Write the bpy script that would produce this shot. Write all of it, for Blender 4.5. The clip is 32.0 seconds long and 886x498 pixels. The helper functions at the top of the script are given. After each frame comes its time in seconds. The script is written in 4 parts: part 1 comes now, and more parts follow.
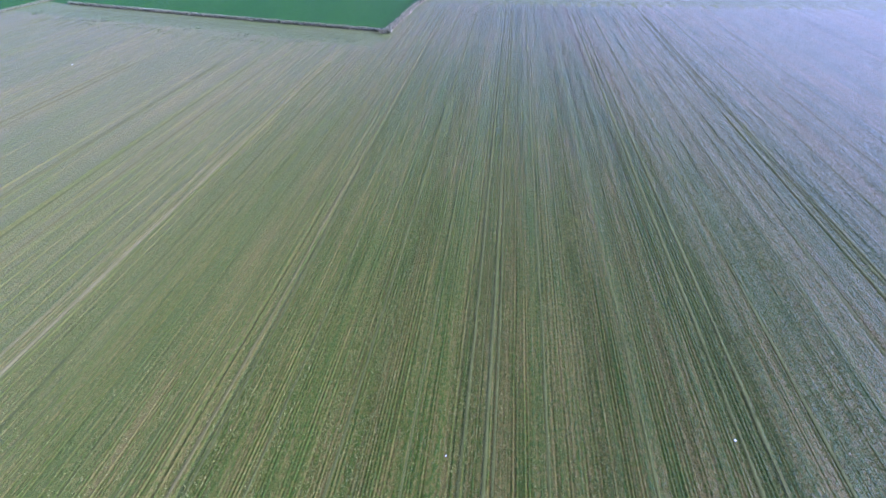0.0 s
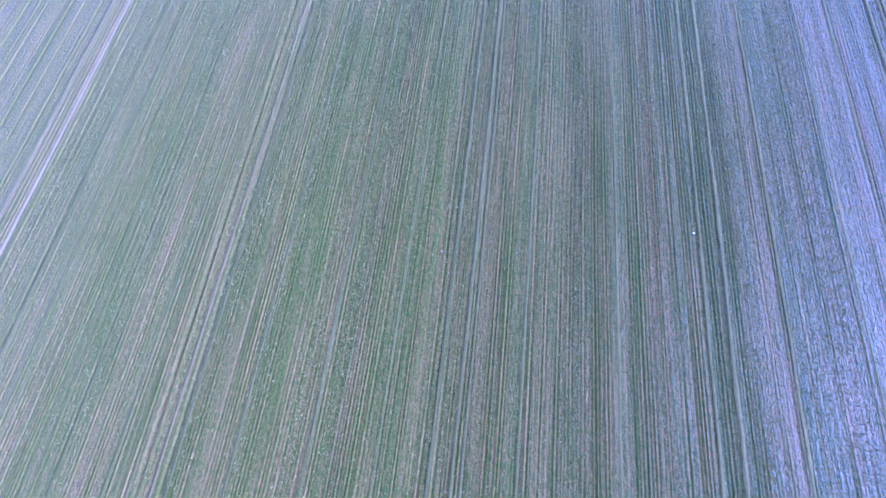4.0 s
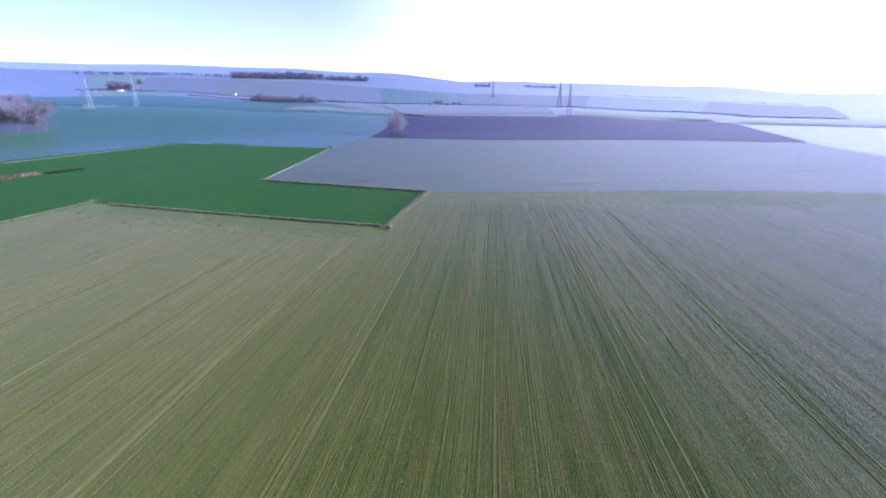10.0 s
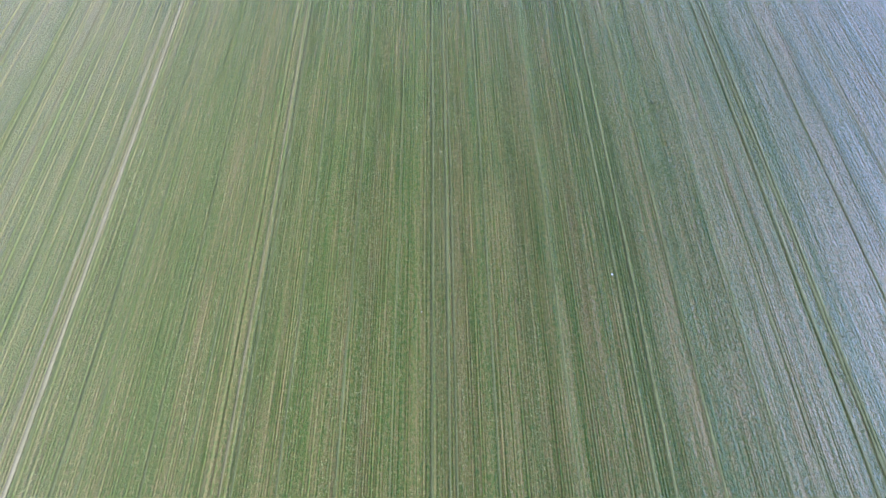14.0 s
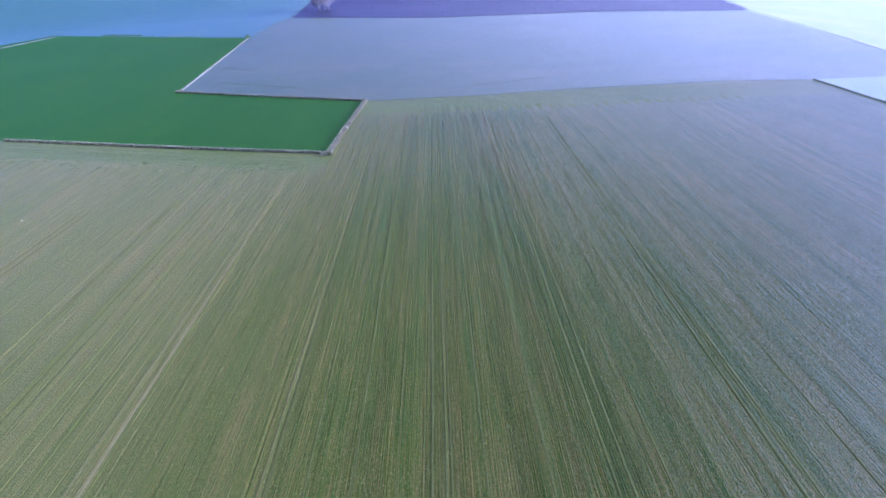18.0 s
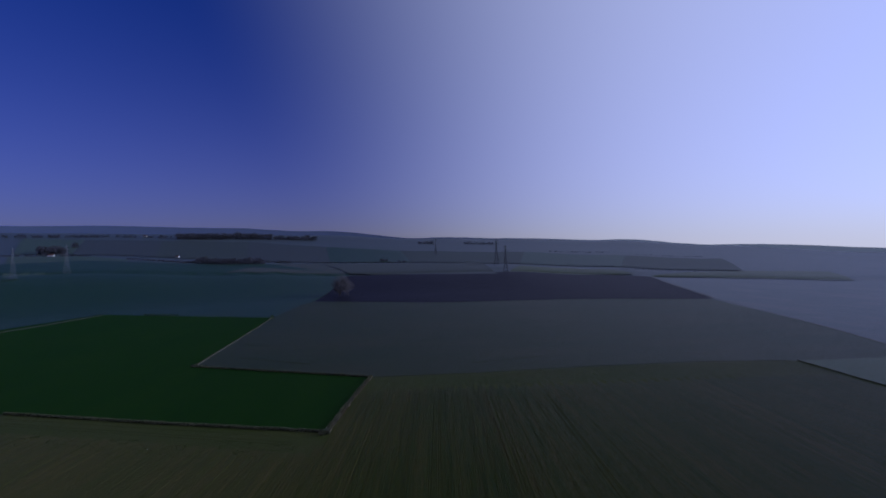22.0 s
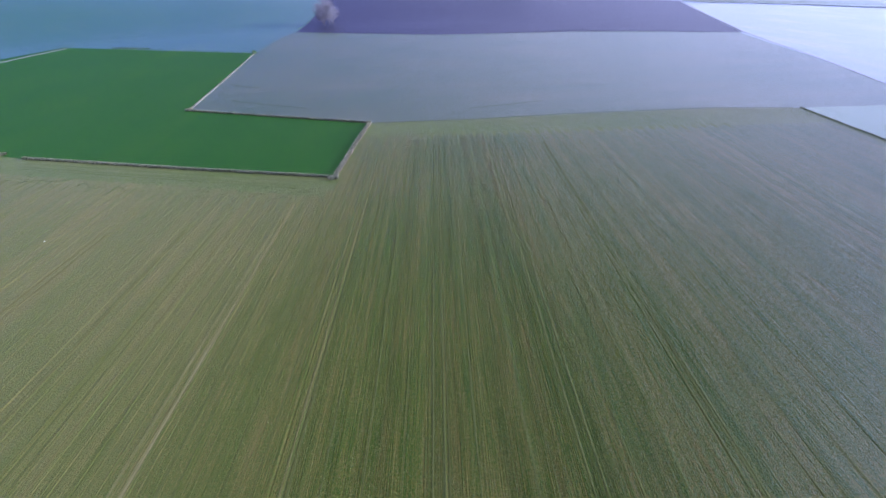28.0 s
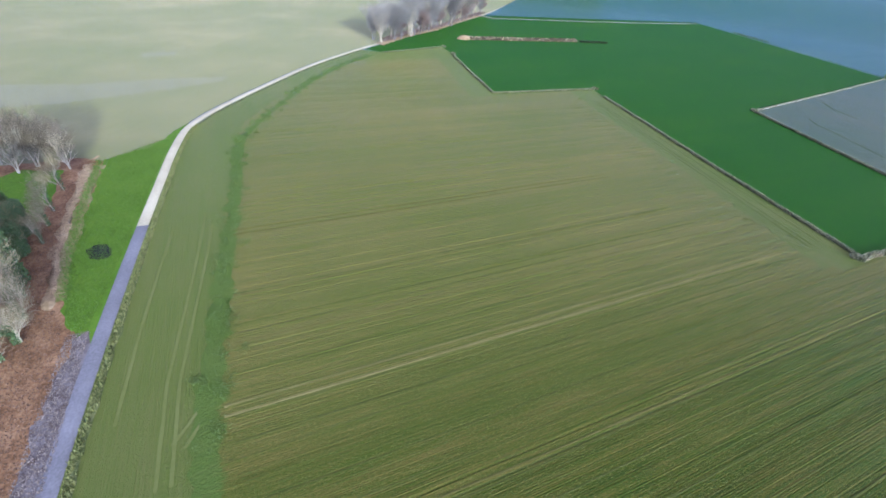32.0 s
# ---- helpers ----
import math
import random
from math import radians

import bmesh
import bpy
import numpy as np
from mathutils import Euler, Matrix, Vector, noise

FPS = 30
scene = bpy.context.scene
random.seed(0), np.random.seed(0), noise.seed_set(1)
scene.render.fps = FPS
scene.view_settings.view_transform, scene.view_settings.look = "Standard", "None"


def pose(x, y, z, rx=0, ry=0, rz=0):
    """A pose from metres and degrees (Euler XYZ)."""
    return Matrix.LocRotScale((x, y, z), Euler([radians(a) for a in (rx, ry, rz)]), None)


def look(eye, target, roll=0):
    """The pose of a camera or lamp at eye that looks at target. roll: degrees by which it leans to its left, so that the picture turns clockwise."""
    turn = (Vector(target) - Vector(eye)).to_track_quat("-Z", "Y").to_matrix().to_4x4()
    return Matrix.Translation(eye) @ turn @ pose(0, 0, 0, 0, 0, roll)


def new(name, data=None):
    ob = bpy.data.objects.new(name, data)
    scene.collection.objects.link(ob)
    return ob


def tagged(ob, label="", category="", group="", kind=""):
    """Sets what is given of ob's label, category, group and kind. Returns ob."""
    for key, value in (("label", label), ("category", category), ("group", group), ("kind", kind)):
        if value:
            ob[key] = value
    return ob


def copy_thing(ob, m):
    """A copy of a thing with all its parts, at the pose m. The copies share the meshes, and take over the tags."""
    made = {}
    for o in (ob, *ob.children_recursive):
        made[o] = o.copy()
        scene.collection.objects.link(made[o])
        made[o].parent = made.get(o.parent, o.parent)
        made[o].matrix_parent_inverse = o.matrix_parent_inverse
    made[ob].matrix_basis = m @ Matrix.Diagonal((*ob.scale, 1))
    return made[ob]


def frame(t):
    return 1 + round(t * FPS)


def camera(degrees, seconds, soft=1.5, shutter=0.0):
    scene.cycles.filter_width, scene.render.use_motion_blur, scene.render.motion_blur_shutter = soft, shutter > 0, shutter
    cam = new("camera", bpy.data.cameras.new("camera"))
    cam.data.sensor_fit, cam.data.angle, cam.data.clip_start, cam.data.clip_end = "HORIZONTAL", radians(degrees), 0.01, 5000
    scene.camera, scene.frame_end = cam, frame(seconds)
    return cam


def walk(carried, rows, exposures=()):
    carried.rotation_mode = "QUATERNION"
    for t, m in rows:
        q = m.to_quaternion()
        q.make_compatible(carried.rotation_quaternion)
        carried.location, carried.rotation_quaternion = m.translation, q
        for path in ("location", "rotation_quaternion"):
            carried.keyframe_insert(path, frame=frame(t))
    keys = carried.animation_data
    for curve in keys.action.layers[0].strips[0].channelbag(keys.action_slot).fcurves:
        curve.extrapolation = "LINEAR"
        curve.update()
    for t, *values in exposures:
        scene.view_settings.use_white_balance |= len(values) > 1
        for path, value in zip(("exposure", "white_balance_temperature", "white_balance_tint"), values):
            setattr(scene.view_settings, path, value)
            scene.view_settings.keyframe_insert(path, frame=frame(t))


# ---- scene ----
from mathutils.geometry import tessellate_polygon

cam = camera(92.7, 32.0, soft=1.7)
PATH = [
    (0, (-1.683, 3.583, 34.447), (-1.899, 5.076, 33.134), -0.9),
    (0.5, (-1.58, 3.572, 34.618), (-1.776, 4.914, 33.148), -1.1),
    (1, (-1.936, 3.293, 34.641), (-2.086, 4.47, 33.03), -0.5),
    (1.5, (-2.122, 3.409, 34.9), (-2.239, 4.387, 33.159), -0.4),
    (2, (-1.938, 3.838, 35.449), (-2.04, 4.585, 33.597), -1.5),
    (2.5, (-1.733, 4.657, 35.945), (-1.821, 5.177, 34.016), -4.2),
    (4.5, (-0.816, 4.227, 37.189), (-0.985, 5.068, 35.383), -4.4),
    (5, (-0.824, 4.07, 37.394), (-1.019, 5.1, 35.691), -3.4),
    (5.5, (-0.804, 4.074, 37.846), (-1.022, 5.294, 36.276), -2.9),
    (6, (-0.953, 4.606, 38.282), (-1.19, 5.987, 36.855), -2.5),
    (6.5, (-1.664, 4.098, 38.705), (-1.903, 5.644, 37.459), -1.3),
    (7, (-2.516, 3.561, 38.856), (-2.749, 5.239, 37.793), -0.7),
    (7.5, (-1.825, 3.383, 38.421), (-2.073, 5.138, 37.495), -1.3),
    (8, (-1.853, 3.376, 38.578), (-2.083, 5.183, 37.754), -1.2),
    (8.5, (-1.822, 3.368, 38.711), (-2.035, 5.209, 37.959), -1.1),
    (9, (-1.945, 3.281, 38.867), (-2.180, 5.139, 38.165), -1.0),
    (9.5, (-1.713, 3.128, 39.243), (-1.961, 4.997, 38.577), -0.9),
    (10, (-1.415, 2.495, 39.547), (-1.644, 4.376, 38.906), -1.0),
    (10.5, (-1.05, 3.3, 41.55), (-1.235, 5.183, 40.9), -1.4),
    (10.6, (-1.1, 3.35, 41.95), (-1.152, 5.22, 41.246), -1.0),
    (11, (-0.878, 3.522, 44.256), (-0.897, 5.316, 43.372), -0.1),
    (11.5, (-0.59, 3.706, 45.433), (-0.611, 5.378, 44.336), -0.7),
    (12, (-0.521, 3.788, 46.08), (-0.547, 5.316, 44.789), -1.0),
    (12.5, (-0.575, 3.957, 46.695), (-0.607, 5.32, 45.231), -1.3),
    (13, (-0.46, 3.856, 47.241), (-0.493, 5.034, 45.625), -1.8),
    (13.5, (-0.408, 3.904, 47.714), (-0.439, 4.882, 45.969), -2.4),
    (15.5, (0.557, 3.949, 50.863), (0.492, 4.652, 48.992), -7.6),
    (16, (0.77, 3.684, 51.366), (0.706, 4.61, 49.595), -6.0),
    (16.5, (0.837, 3.586, 51.793), (0.782, 4.719, 50.147), -5.0),
    (17, (0.446, 3.943, 52.227), (0.395, 5.261, 50.724), -3.4),
    (17.5, (0.422, 3.774, 52.562), (0.404, 5.268, 51.232), -3.1),
    (18, (0.341, 3.596, 52.987), (0.333, 5.243, 51.853), -2.7),
    (18.5, (0.279, 3.26, 53.354), (0.22, 5.033, 52.431), -2.0),
    (19, (0.187, 2.354, 53.437), (0.146, 4.228, 52.741), -2.0),
    (19.5, (0.019, 2.149, 53.75), (0.013, 4.093, 53.281), -1.9),
    (20, (0.485, 1.842, 54.363), (0.485, 3.828, 54.132), -1.8),
    (20.5, (0.924, 1.51, 55.113), (0.945, 3.51, 55.113), -1.9),
    (21, (1.193, 1.078, 55.686), (1.198, 3.073, 55.83), -1.8),
    (21.5, (1.194, 0.746, 56.114), (1.231, 2.739, 56.269), -2.0),
    (22, (1.054, 0.479, 56.281), (1.077, 2.479, 56.317), -1.9),
    (22.5, (0.892, 0.817, 56.482), (0.904, 2.81, 56.313), -1.9),
    (23, (0.773, 1.644, 56.815), (0.77, 3.609, 56.44), -1.9),
    (23.5, (0.579, 1.484, 57.529), (0.599, 3.406, 56.976), -2.0),
    (24, (0.524, 1.506, 58.378), (0.527, 3.38, 57.678), -2.1),
    (24.5, (0.603, 1.768, 59.064), (0.579, 3.595, 58.25), -2.0),
    (25, (0.524, 1.594, 59.536), (0.501, 3.38, 58.637), -2.0),
    (25.5, (0.533, 1.637, 59.649), (0.525, 3.39, 58.686), -2.1),
    (27.5, (0.323, 1.19, 60.223), (0.319, 2.865, 59.13), -2.1),
    (28, (0.129, 1.019, 60.399), (0.127, 2.686, 59.295), -1.9),
    (28.5, (-0.165, 0.838, 60.357), (-0.125, 2.499, 59.244), -2.4),
    (29, (-0.596, 1.148, 60.372), (-0.67, 2.802, 59.251), -1.8),
    (29.5, (-0.436, 1.278, 60.326), (-0.868, 2.874, 59.201), -0.7),
    (30, (-0.206, 1.382, 60.213), (-0.978, 2.841, 59.083), 0.7),
    (30.5, (-0.212, 1.371, 60.348), (-1.256, 2.64, 59.209), 1.9),
    (31, (-1.206, 1.385, 59.998), (-2.458, 2.43, 58.841), 3.3),
    (31.5, (-1.565, 1.353, 59.618), (-2.968, 2.172, 58.452), 4.3),
    (32, (-1.72, 1.541, 59.505), (-3.173, 2.252, 58.329), 4.8),
]
# seconds, stops, kelvin, tint
EXPOSURES = [
    (0.0, 1.34, 4710, 27), (2.0, 1.72, 4150, 54), (4.5, 1.96, 4020, 59), (6.0, 1.73, 4220, 50), (7.0, 1.17, 4670, 29),
    (9.0, 0.86, 5110, 19), (10.5, 0.76, 5260, 15), (11.0, 0.60, 5330, 9), (13.0, 1.33, 5150, 11), (15.5, 1.99, 4170, 49),
    (17.0, 1.60, 4540, 32), (18.5, 0.92, 4760, 22), (19.0, 0.74, 5010, 19), (20.0, -0.20, 5210, 5), (21.0, -1.76, 5260, 7),
    (21.7, -2.49, 5160, 8), (22.3, -2.59, 5160, 8), (23.0, -2.19, 5360, 10), (23.5, -1.19, 5460, 8), (24.0, -0.89, 5430, 8),
    (24.5, -0.12, 5410, 8), (25.5, 0.38, 5360, 9), (28.0, 0.75, 5160, 14), (30.0, 0.81, 5060, 12), (31.0, 0.86, 5380, 0),
    (32.0, 0.84, 5540, -4),
]
walk(cam, [(t, look(e, g, r)) for t, e, g, r in PATH], EXPOSURES)

# ---- sky and sun ----
SUN_AZ, SUN_EL = 88.0, 15.0
world = bpy.data.worlds.new("world")
scene.world = world
world.use_nodes = True
wn, wl = world.node_tree.nodes, world.node_tree.links
sky = wn.new("ShaderNodeTexSky")
sky.sky_type, sky.sun_disc = "NISHITA", False
sky.sun_elevation, sky.sun_rotation = radians(SUN_EL), radians(SUN_AZ)
sky.air_density, sky.dust_density, sky.ozone_density, sky.altitude = 1.0, 3.2, 4.0, 100
wn["Background"].inputs["Strength"].default_value = 0.15
tint = wn.new("ShaderNodeMix")
tint.data_type, tint.blend_type = "RGBA", "MULTIPLY"
tint.inputs["Factor"].default_value, tint.inputs["B"].default_value = 1.0, (0.4, 0.78, 2.7, 1)
wl.new(sky.outputs["Color"], tint.inputs["A"])
# the haze glows round the sun
way = wn.new("ShaderNodeTexCoord")
near_sun = wn.new("ShaderNodeVectorMath")
near_sun.operation = "DOT_PRODUCT"
near_sun.inputs[1].default_value = (math.sin(radians(SUN_AZ)) * math.cos(radians(SUN_EL)), math.cos(radians(SUN_AZ)) * math.cos(radians(SUN_EL)), math.sin(radians(SUN_EL)))
wl.new(way.outputs["Generated"], near_sun.inputs[0])
glow = wn.new("ShaderNodeMapRange")
glow.interpolation_type = "SMOOTHSTEP"
glow.inputs["From Min"].default_value, glow.inputs["From Max"].default_value = math.cos(radians(107)), math.cos(radians(38))
wl.new(near_sun.outputs["Value"], glow.inputs["Value"])
haze = wn.new("ShaderNodeMix")
haze.data_type, haze.blend_type = "RGBA", "ADD"
haze.inputs["B"].default_value = (18.5, 16.8, 17.2, 1)
wl.new(glow.outputs["Result"], haze.inputs["Factor"])
wl.new(tint.outputs["Result"], haze.inputs["A"])
up = wn.new("ShaderNodeSeparateXYZ")
wl.new(way.outputs["Generated"], up.inputs[0])
low = wn.new("ShaderNodeMath")
low.operation = "SUBTRACT"
low.use_clamp = True
low.inputs[0].default_value = 1.0
wl.new(up.outputs["Z"], low.inputs[1])
band = wn.new("ShaderNodeMath")
band.operation = "POWER"
band.inputs[1].default_value = 4.6
wl.new(low.outputs[0], band.inputs[0])
rim_haze = wn.new("ShaderNodeMix")
rim_haze.data_type, rim_haze.blend_type = "RGBA", "ADD"
rim_haze.inputs["B"].default_value = (6.0, 4.2, 3.4, 1)
wl.new(band.outputs[0], rim_haze.inputs["Factor"])
wl.new(haze.outputs["Result"], rim_haze.inputs["A"])
wl.new(rim_haze.outputs["Result"], wn["Background"].inputs["Color"])
sun = new("sun", bpy.data.lights.new("sun", "SUN"))
sun.data.energy, sun.data.angle, sun.data.color = 5.0, radians(0.6), (1.0, 0.93, 0.82)
SUN_DIR = Vector((math.sin(radians(SUN_AZ)) * math.cos(radians(SUN_EL)), math.cos(radians(SUN_AZ)) * math.cos(radians(SUN_EL)), math.sin(radians(SUN_EL))))
sun.matrix_world = look(SUN_DIR * 200, (0, 0, 0))


# ---- materials ----
def material(name):
    m = bpy.data.materials.new(name)
    m.use_nodes = True
    return m, m.node_tree.nodes, m.node_tree.links, m.node_tree.nodes["Principled BSDF"]


def stretched_noise(n, l, sx, sy, detail=3.0, turn=0.0, rough=0.55, sz=1.0):
    """Noise over world metres, with so many waves to the metre along x and y."""
    geo = n.new("ShaderNodeNewGeometry")
    mp = n.new("ShaderNodeMapping")
    mp.vector_type = "TEXTURE"
    mp.inputs["Rotation"].default_value = (0, 0, radians(turn))
    mp.inputs["Scale"].default_value = (1 / sx, 1 / sy, 1 / sz)
    l.new(geo.outputs["Position"], mp.inputs["Vector"])
    t = n.new("ShaderNodeTexNoise")
    t.inputs["Scale"].default_value, t.inputs["Detail"].default_value, t.inputs["Roughness"].default_value = 1.0, detail, rough
    l.new(mp.outputs["Vector"], t.inputs["Vector"])
    return t.outputs["Fac"]


def ramp(n, l, fac, stops):
    r = n.new("ShaderNodeValToRGB")
    e = r.color_ramp.elements
    while len(e) < len(stops):
        e.new(0.5)
    for el, (p, c) in zip(e, stops):
        el.position, el.color = p, (*c, 1)
    l.new(fac, r.inputs["Fac"])
    return r.outputs["Color"]


def mixed(n, l, fac, a, b, how="MIX"):
    m = n.new("ShaderNodeMix")
    m.data_type, m.blend_type = "RGBA", how
    for socket, v in ((m.inputs["Factor"], fac), (m.inputs["A"], a), (m.inputs["B"], b)):
        if isinstance(v, (int, float)):
            socket.default_value = v
        elif isinstance(v, tuple):
            socket.default_value = (*v, 1)
        else:
            l.new(v, socket)
    return m.outputs["Result"]


def total(n, l, terms, offset=0.0):
    """offset + the sum of weight * (value - 0.5)."""
    out = None
    for fac, w in terms:
        a = n.new("ShaderNodeMath")
        a.operation = "MULTIPLY_ADD"
        l.new(fac, a.inputs[0])
        a.inputs[1].default_value = w
        if out is None:
            a.inputs[2].default_value = offset - w / 2
        else:
            b = n.new("ShaderNodeMath")
            b.operation = "SUBTRACT"
            l.new(out, b.inputs[0])
            b.inputs[1].default_value = w / 2
            l.new(b.outputs[0], a.inputs[2])
        out = a.outputs[0]
    return out


def westward(n, l):
    """0 over the good crop, rising to 1 in the west of the field, where it came up poorly."""
    geo, axes, span = n.new("ShaderNodeNewGeometry"), n.new("ShaderNodeSeparateXYZ"), n.new("ShaderNodeMapRange")
    l.new(geo.outputs["Position"], axes.inputs[0])
    l.new(axes.outputs["X"], span.inputs["Value"])
    span.interpolation_type = "SMOOTHSTEP"
    span.inputs["From Min"].default_value, span.inputs["From Max"].default_value = 2, -66
    return span.outputs["Result"]


def field_material(name, soil, leaf, lush, turn=0.0, rows=1.0, patch=1.0, cover=0.5, sheen=0.02, gloss=0.62, shine=0.1, cloudy=1.0, strips=0.65, relief=1.0, retro=0.35, grain=1.5, poor=None):
    """A drilled field: soil, thin and lush leaf, streaked along the rows, which run at turn degrees from y."""
    m, n, l, b = material(name)
    fine = stretched_noise(n, l, 4.6, 0.09, 2, turn)
    strip = stretched_noise(n, l, 0.42, 0.006, 2, turn)
    broad = stretched_noise(n, l, 0.07, 0.008, 2, turn)
    cloud = stretched_noise(n, l, 0.016, 0.016, 4)
    speck = stretched_noise(n, l, 3.4, 2.2, 4, turn, 0.75)
    f = total(n, l, [(fine, 1.2 * rows), (strip, strips * rows), (broad, 0.8 * patch), (cloud, cloudy * patch), (speck, grain * min(1, rows + 0.2))], cover)
    col = ramp(n, l, f, [(0.12, soil), (0.5, leaf), (0.88, lush)])
    if poor:
        col = mixed(n, l, westward(n, l), col, ramp(n, l, f, [(0.12, poor[0]), (0.5, poor[1]), (0.88, poor[2])]))
    l.new(col, b.inputs["Base Color"])
    b.inputs["Diffuse Roughness"].default_value = retro
    b.inputs["Roughness"].default_value = gloss
    b.inputs["Specular IOR Level"].default_value = shine
    # cool tint on gloss and sheen imitates a haze veil at low angles
    b.inputs["Specular Tint"].default_value = (0.74, 0.81, 1.0, 1)
    b.inputs["Sheen Weight"].default_value, b.inputs["Sheen Roughness"].default_value = sheen, 0.45
    b.inputs["Sheen Tint"].default_value = (0.7, 0.78, 1.0, 1)
    bump = n.new("ShaderNodeBump")
    bump.inputs["Strength"].default_value, bump.inputs["Distance"].default_value = relief, 0.18
    l.new(total(n, l, [(fine, 1.0), (speck, 1.4)], 0.5), bump.inputs["Height"])
    l.new(bump.outputs["Normal"], b.inputs["Normal"])
    return m


def rough_material(name, colours, scale=1.5, big=0.08, roughness=0.9, bump_d=0.05, metallic=0.0):
    """A plain natural surface: three colours mixed by noise at two scales, with relief."""
    m, n, l, b = material(name)
    a = stretched_noise(n, l, scale, scale, 4, 0, 0.6, scale)
    c = stretched_noise(n, l, big, big, 3, 0, 0.5, big)
    col = ramp(n, l, total(n, l, [(a, 0.9), (c, 0.9)], 0.5), [(0.2, colours[0]), (0.5, colours[1]), (0.8, colours[2])])
    l.new(col, b.inputs["Base Color"])
    b.inputs["Roughness"].default_value, b.inputs["Metallic"].default_value = roughness, metallic
    b.inputs["Specular IOR Level"].default_value = 0.08
    bump = n.new("ShaderNodeBump")
    bump.inputs["Strength"].default_value, bump.inputs["Distance"].default_value = 0.7, bump_d
    l.new(a, bump.inputs["Height"])
    l.new(bump.outputs["Normal"], b.inputs["Normal"])
    return m


POOR = ((0.08, 0.0665, 0.017), (0.06, 0.0575, 0.0115), (0.045, 0.0515, 0.0075))
M_CROP = field_material("sparse_wheat", (0.069, 0.0555, 0.0095), (0.0385, 0.0455, 0.003), (0.0215, 0.0375, 0.0018), rows=1.35, strips=0.7, patch=0.7, sheen=0.003, shine=0.045, gloss=0.5, grain=2.8, retro=0.7, relief=0.8, poor=POOR)
M_HEAD = field_material("headland_wheat", (0.07, 0.07, 0.02), (0.057, 0.0655, 0.0145), (0.045, 0.059, 0.01), turn=90, rows=0.8, gloss=0.5, retro=0.6, sheen=0.003, shine=0.025)
M_GREEN = field_material("dense_green_crop", (0.029, 0.056, 0.005), (0.0145, 0.042, 0.004), (0.0085, 0.03, 0.003), gloss=0.7, patch=0.35, rows=0.25, shine=0.02, sheen=0.001)
M_GREY = field_material("thin_grey_crop", (0.05, 0.0505, 0.02), (0.036, 0.0435, 0.0145), (0.025, 0.038, 0.0105), turn=90, rows=0.6, gloss=0.5, relief=0.6, sheen=0.01, shine=0.06)
# soil colour shifted from brown to violet, taking in the blue haze
M_SOIL = field_material("ploughed_soil_hazed", (0.0085, 0.007, 0.0095), (0.0125, 0.0105, 0.0145), (0.0185, 0.0157, 0.02), turn=80, rows=0.7, gloss=0.55, relief=0.6, shine=0.03, sheen=0.01)
M_BLUEGREEN = field_material("far_green_crop", (0.027, 0.047, 0.0165), (0.0148, 0.0385, 0.0125), (0.0105, 0.032, 0.0095), rows=0.3, gloss=0.5, shine=0.1, relief=0.5, sheen=0.018)
M_PALE = field_material("pale_stubble_crop", (0.16, 0.13, 0.066), (0.098, 0.093, 0.04), (0.076, 0.081, 0.03), turn=55, rows=0.1, patch=0.2, cloudy=4.5, sheen=0.005, gloss=0.65, shine=0.03, retro=0.8)
M_LIGHT = field_material("light_green_crop", (0.0868, 0.0868, 0.0372), (0.062, 0.0775, 0.0279), (0.0465, 0.0682, 0.0217), rows=0.5, gloss=0.5, relief=0.4, shine=0.08, sheen=0.01)
M_LAND = field_material("distant_farmland", (0.0496, 0.0465, 0.0279), (0.02604, 0.0372, 0.01984), (0.01736, 0.02976, 0.01488), rows=0.1, patch=1.6, gloss=0.5, relief=0.3, shine=0.14, sheen=0.06)
M_VERGE = rough_material("dry_verge_grass", ((0.00816, 0.01088, 0.00408), (0.02176, 0.02516, 0.00884), (0.0544, 0.0544, 0.0238)), 2.0, 0.3)
M_LAWN = rough_material("bright_verge_grass", ((0.032, 0.055, 0.004), (0.047, 0.086, 0.006), (0.072, 0.104, 0.012)), 1.2, 0.12)
M_ROAD = rough_material("worn_asphalt", ((0.07, 0.064, 0.064), (0.098, 0.09, 0.09), (0.126, 0.117, 0.117)), 3.0, 0.1, 0.85, 0.01)
M_LITTER = rough_material("leaf_litter_earth", ((0.045, 0.022, 0.009), (0.112, 0.06, 0.027), (0.18, 0.108, 0.055)), 1.6, 0.25)
M_BANK = rough_material("bare_earth_bank", ((0.09, 0.06, 0.03), (0.16, 0.112, 0.06), (0.23, 0.17, 0.1)), 1.0, 0.15)
M_TRACK = rough_material("pale_earth_track", ((0.11, 0.098, 0.075), (0.16, 0.145, 0.115), (0.22, 0.2, 0.165)), 1.0, 0.1)


# ---- the lie of the land ----
EYE = (0.0, 2.0, 54.0)
RIM = [(-180, -0.6), (-130, 0.6), (-90, 2.8), (-50, 3.5), (-37, 3.6), (-26, 3.5), (-16, 3.3), (-2, 2.5), (9, 2.0), (22, 1.3), (34, 0.2), (46, -0.9), (90, -1.0), (180, -0.6)]
MID = [(-180, 0), (-130, 0), (-90, 30), (-50, 50), (-41, 46), (-25, 30), (-12, 18), (9, 16), (20, 5), (30, -3), (46, -6), (90, -4), (180, 0)]


def between(table, a):
    for (a0, v0), (a1, v1) in zip(table, table[1:]):
        if a0 <= a <= a1:
            s = (a - a0) / (a1 - a0)
            s = s * s * (3 - 2 * s)
            return v0 + (v1 - v0) * s
    return table[-1][1]


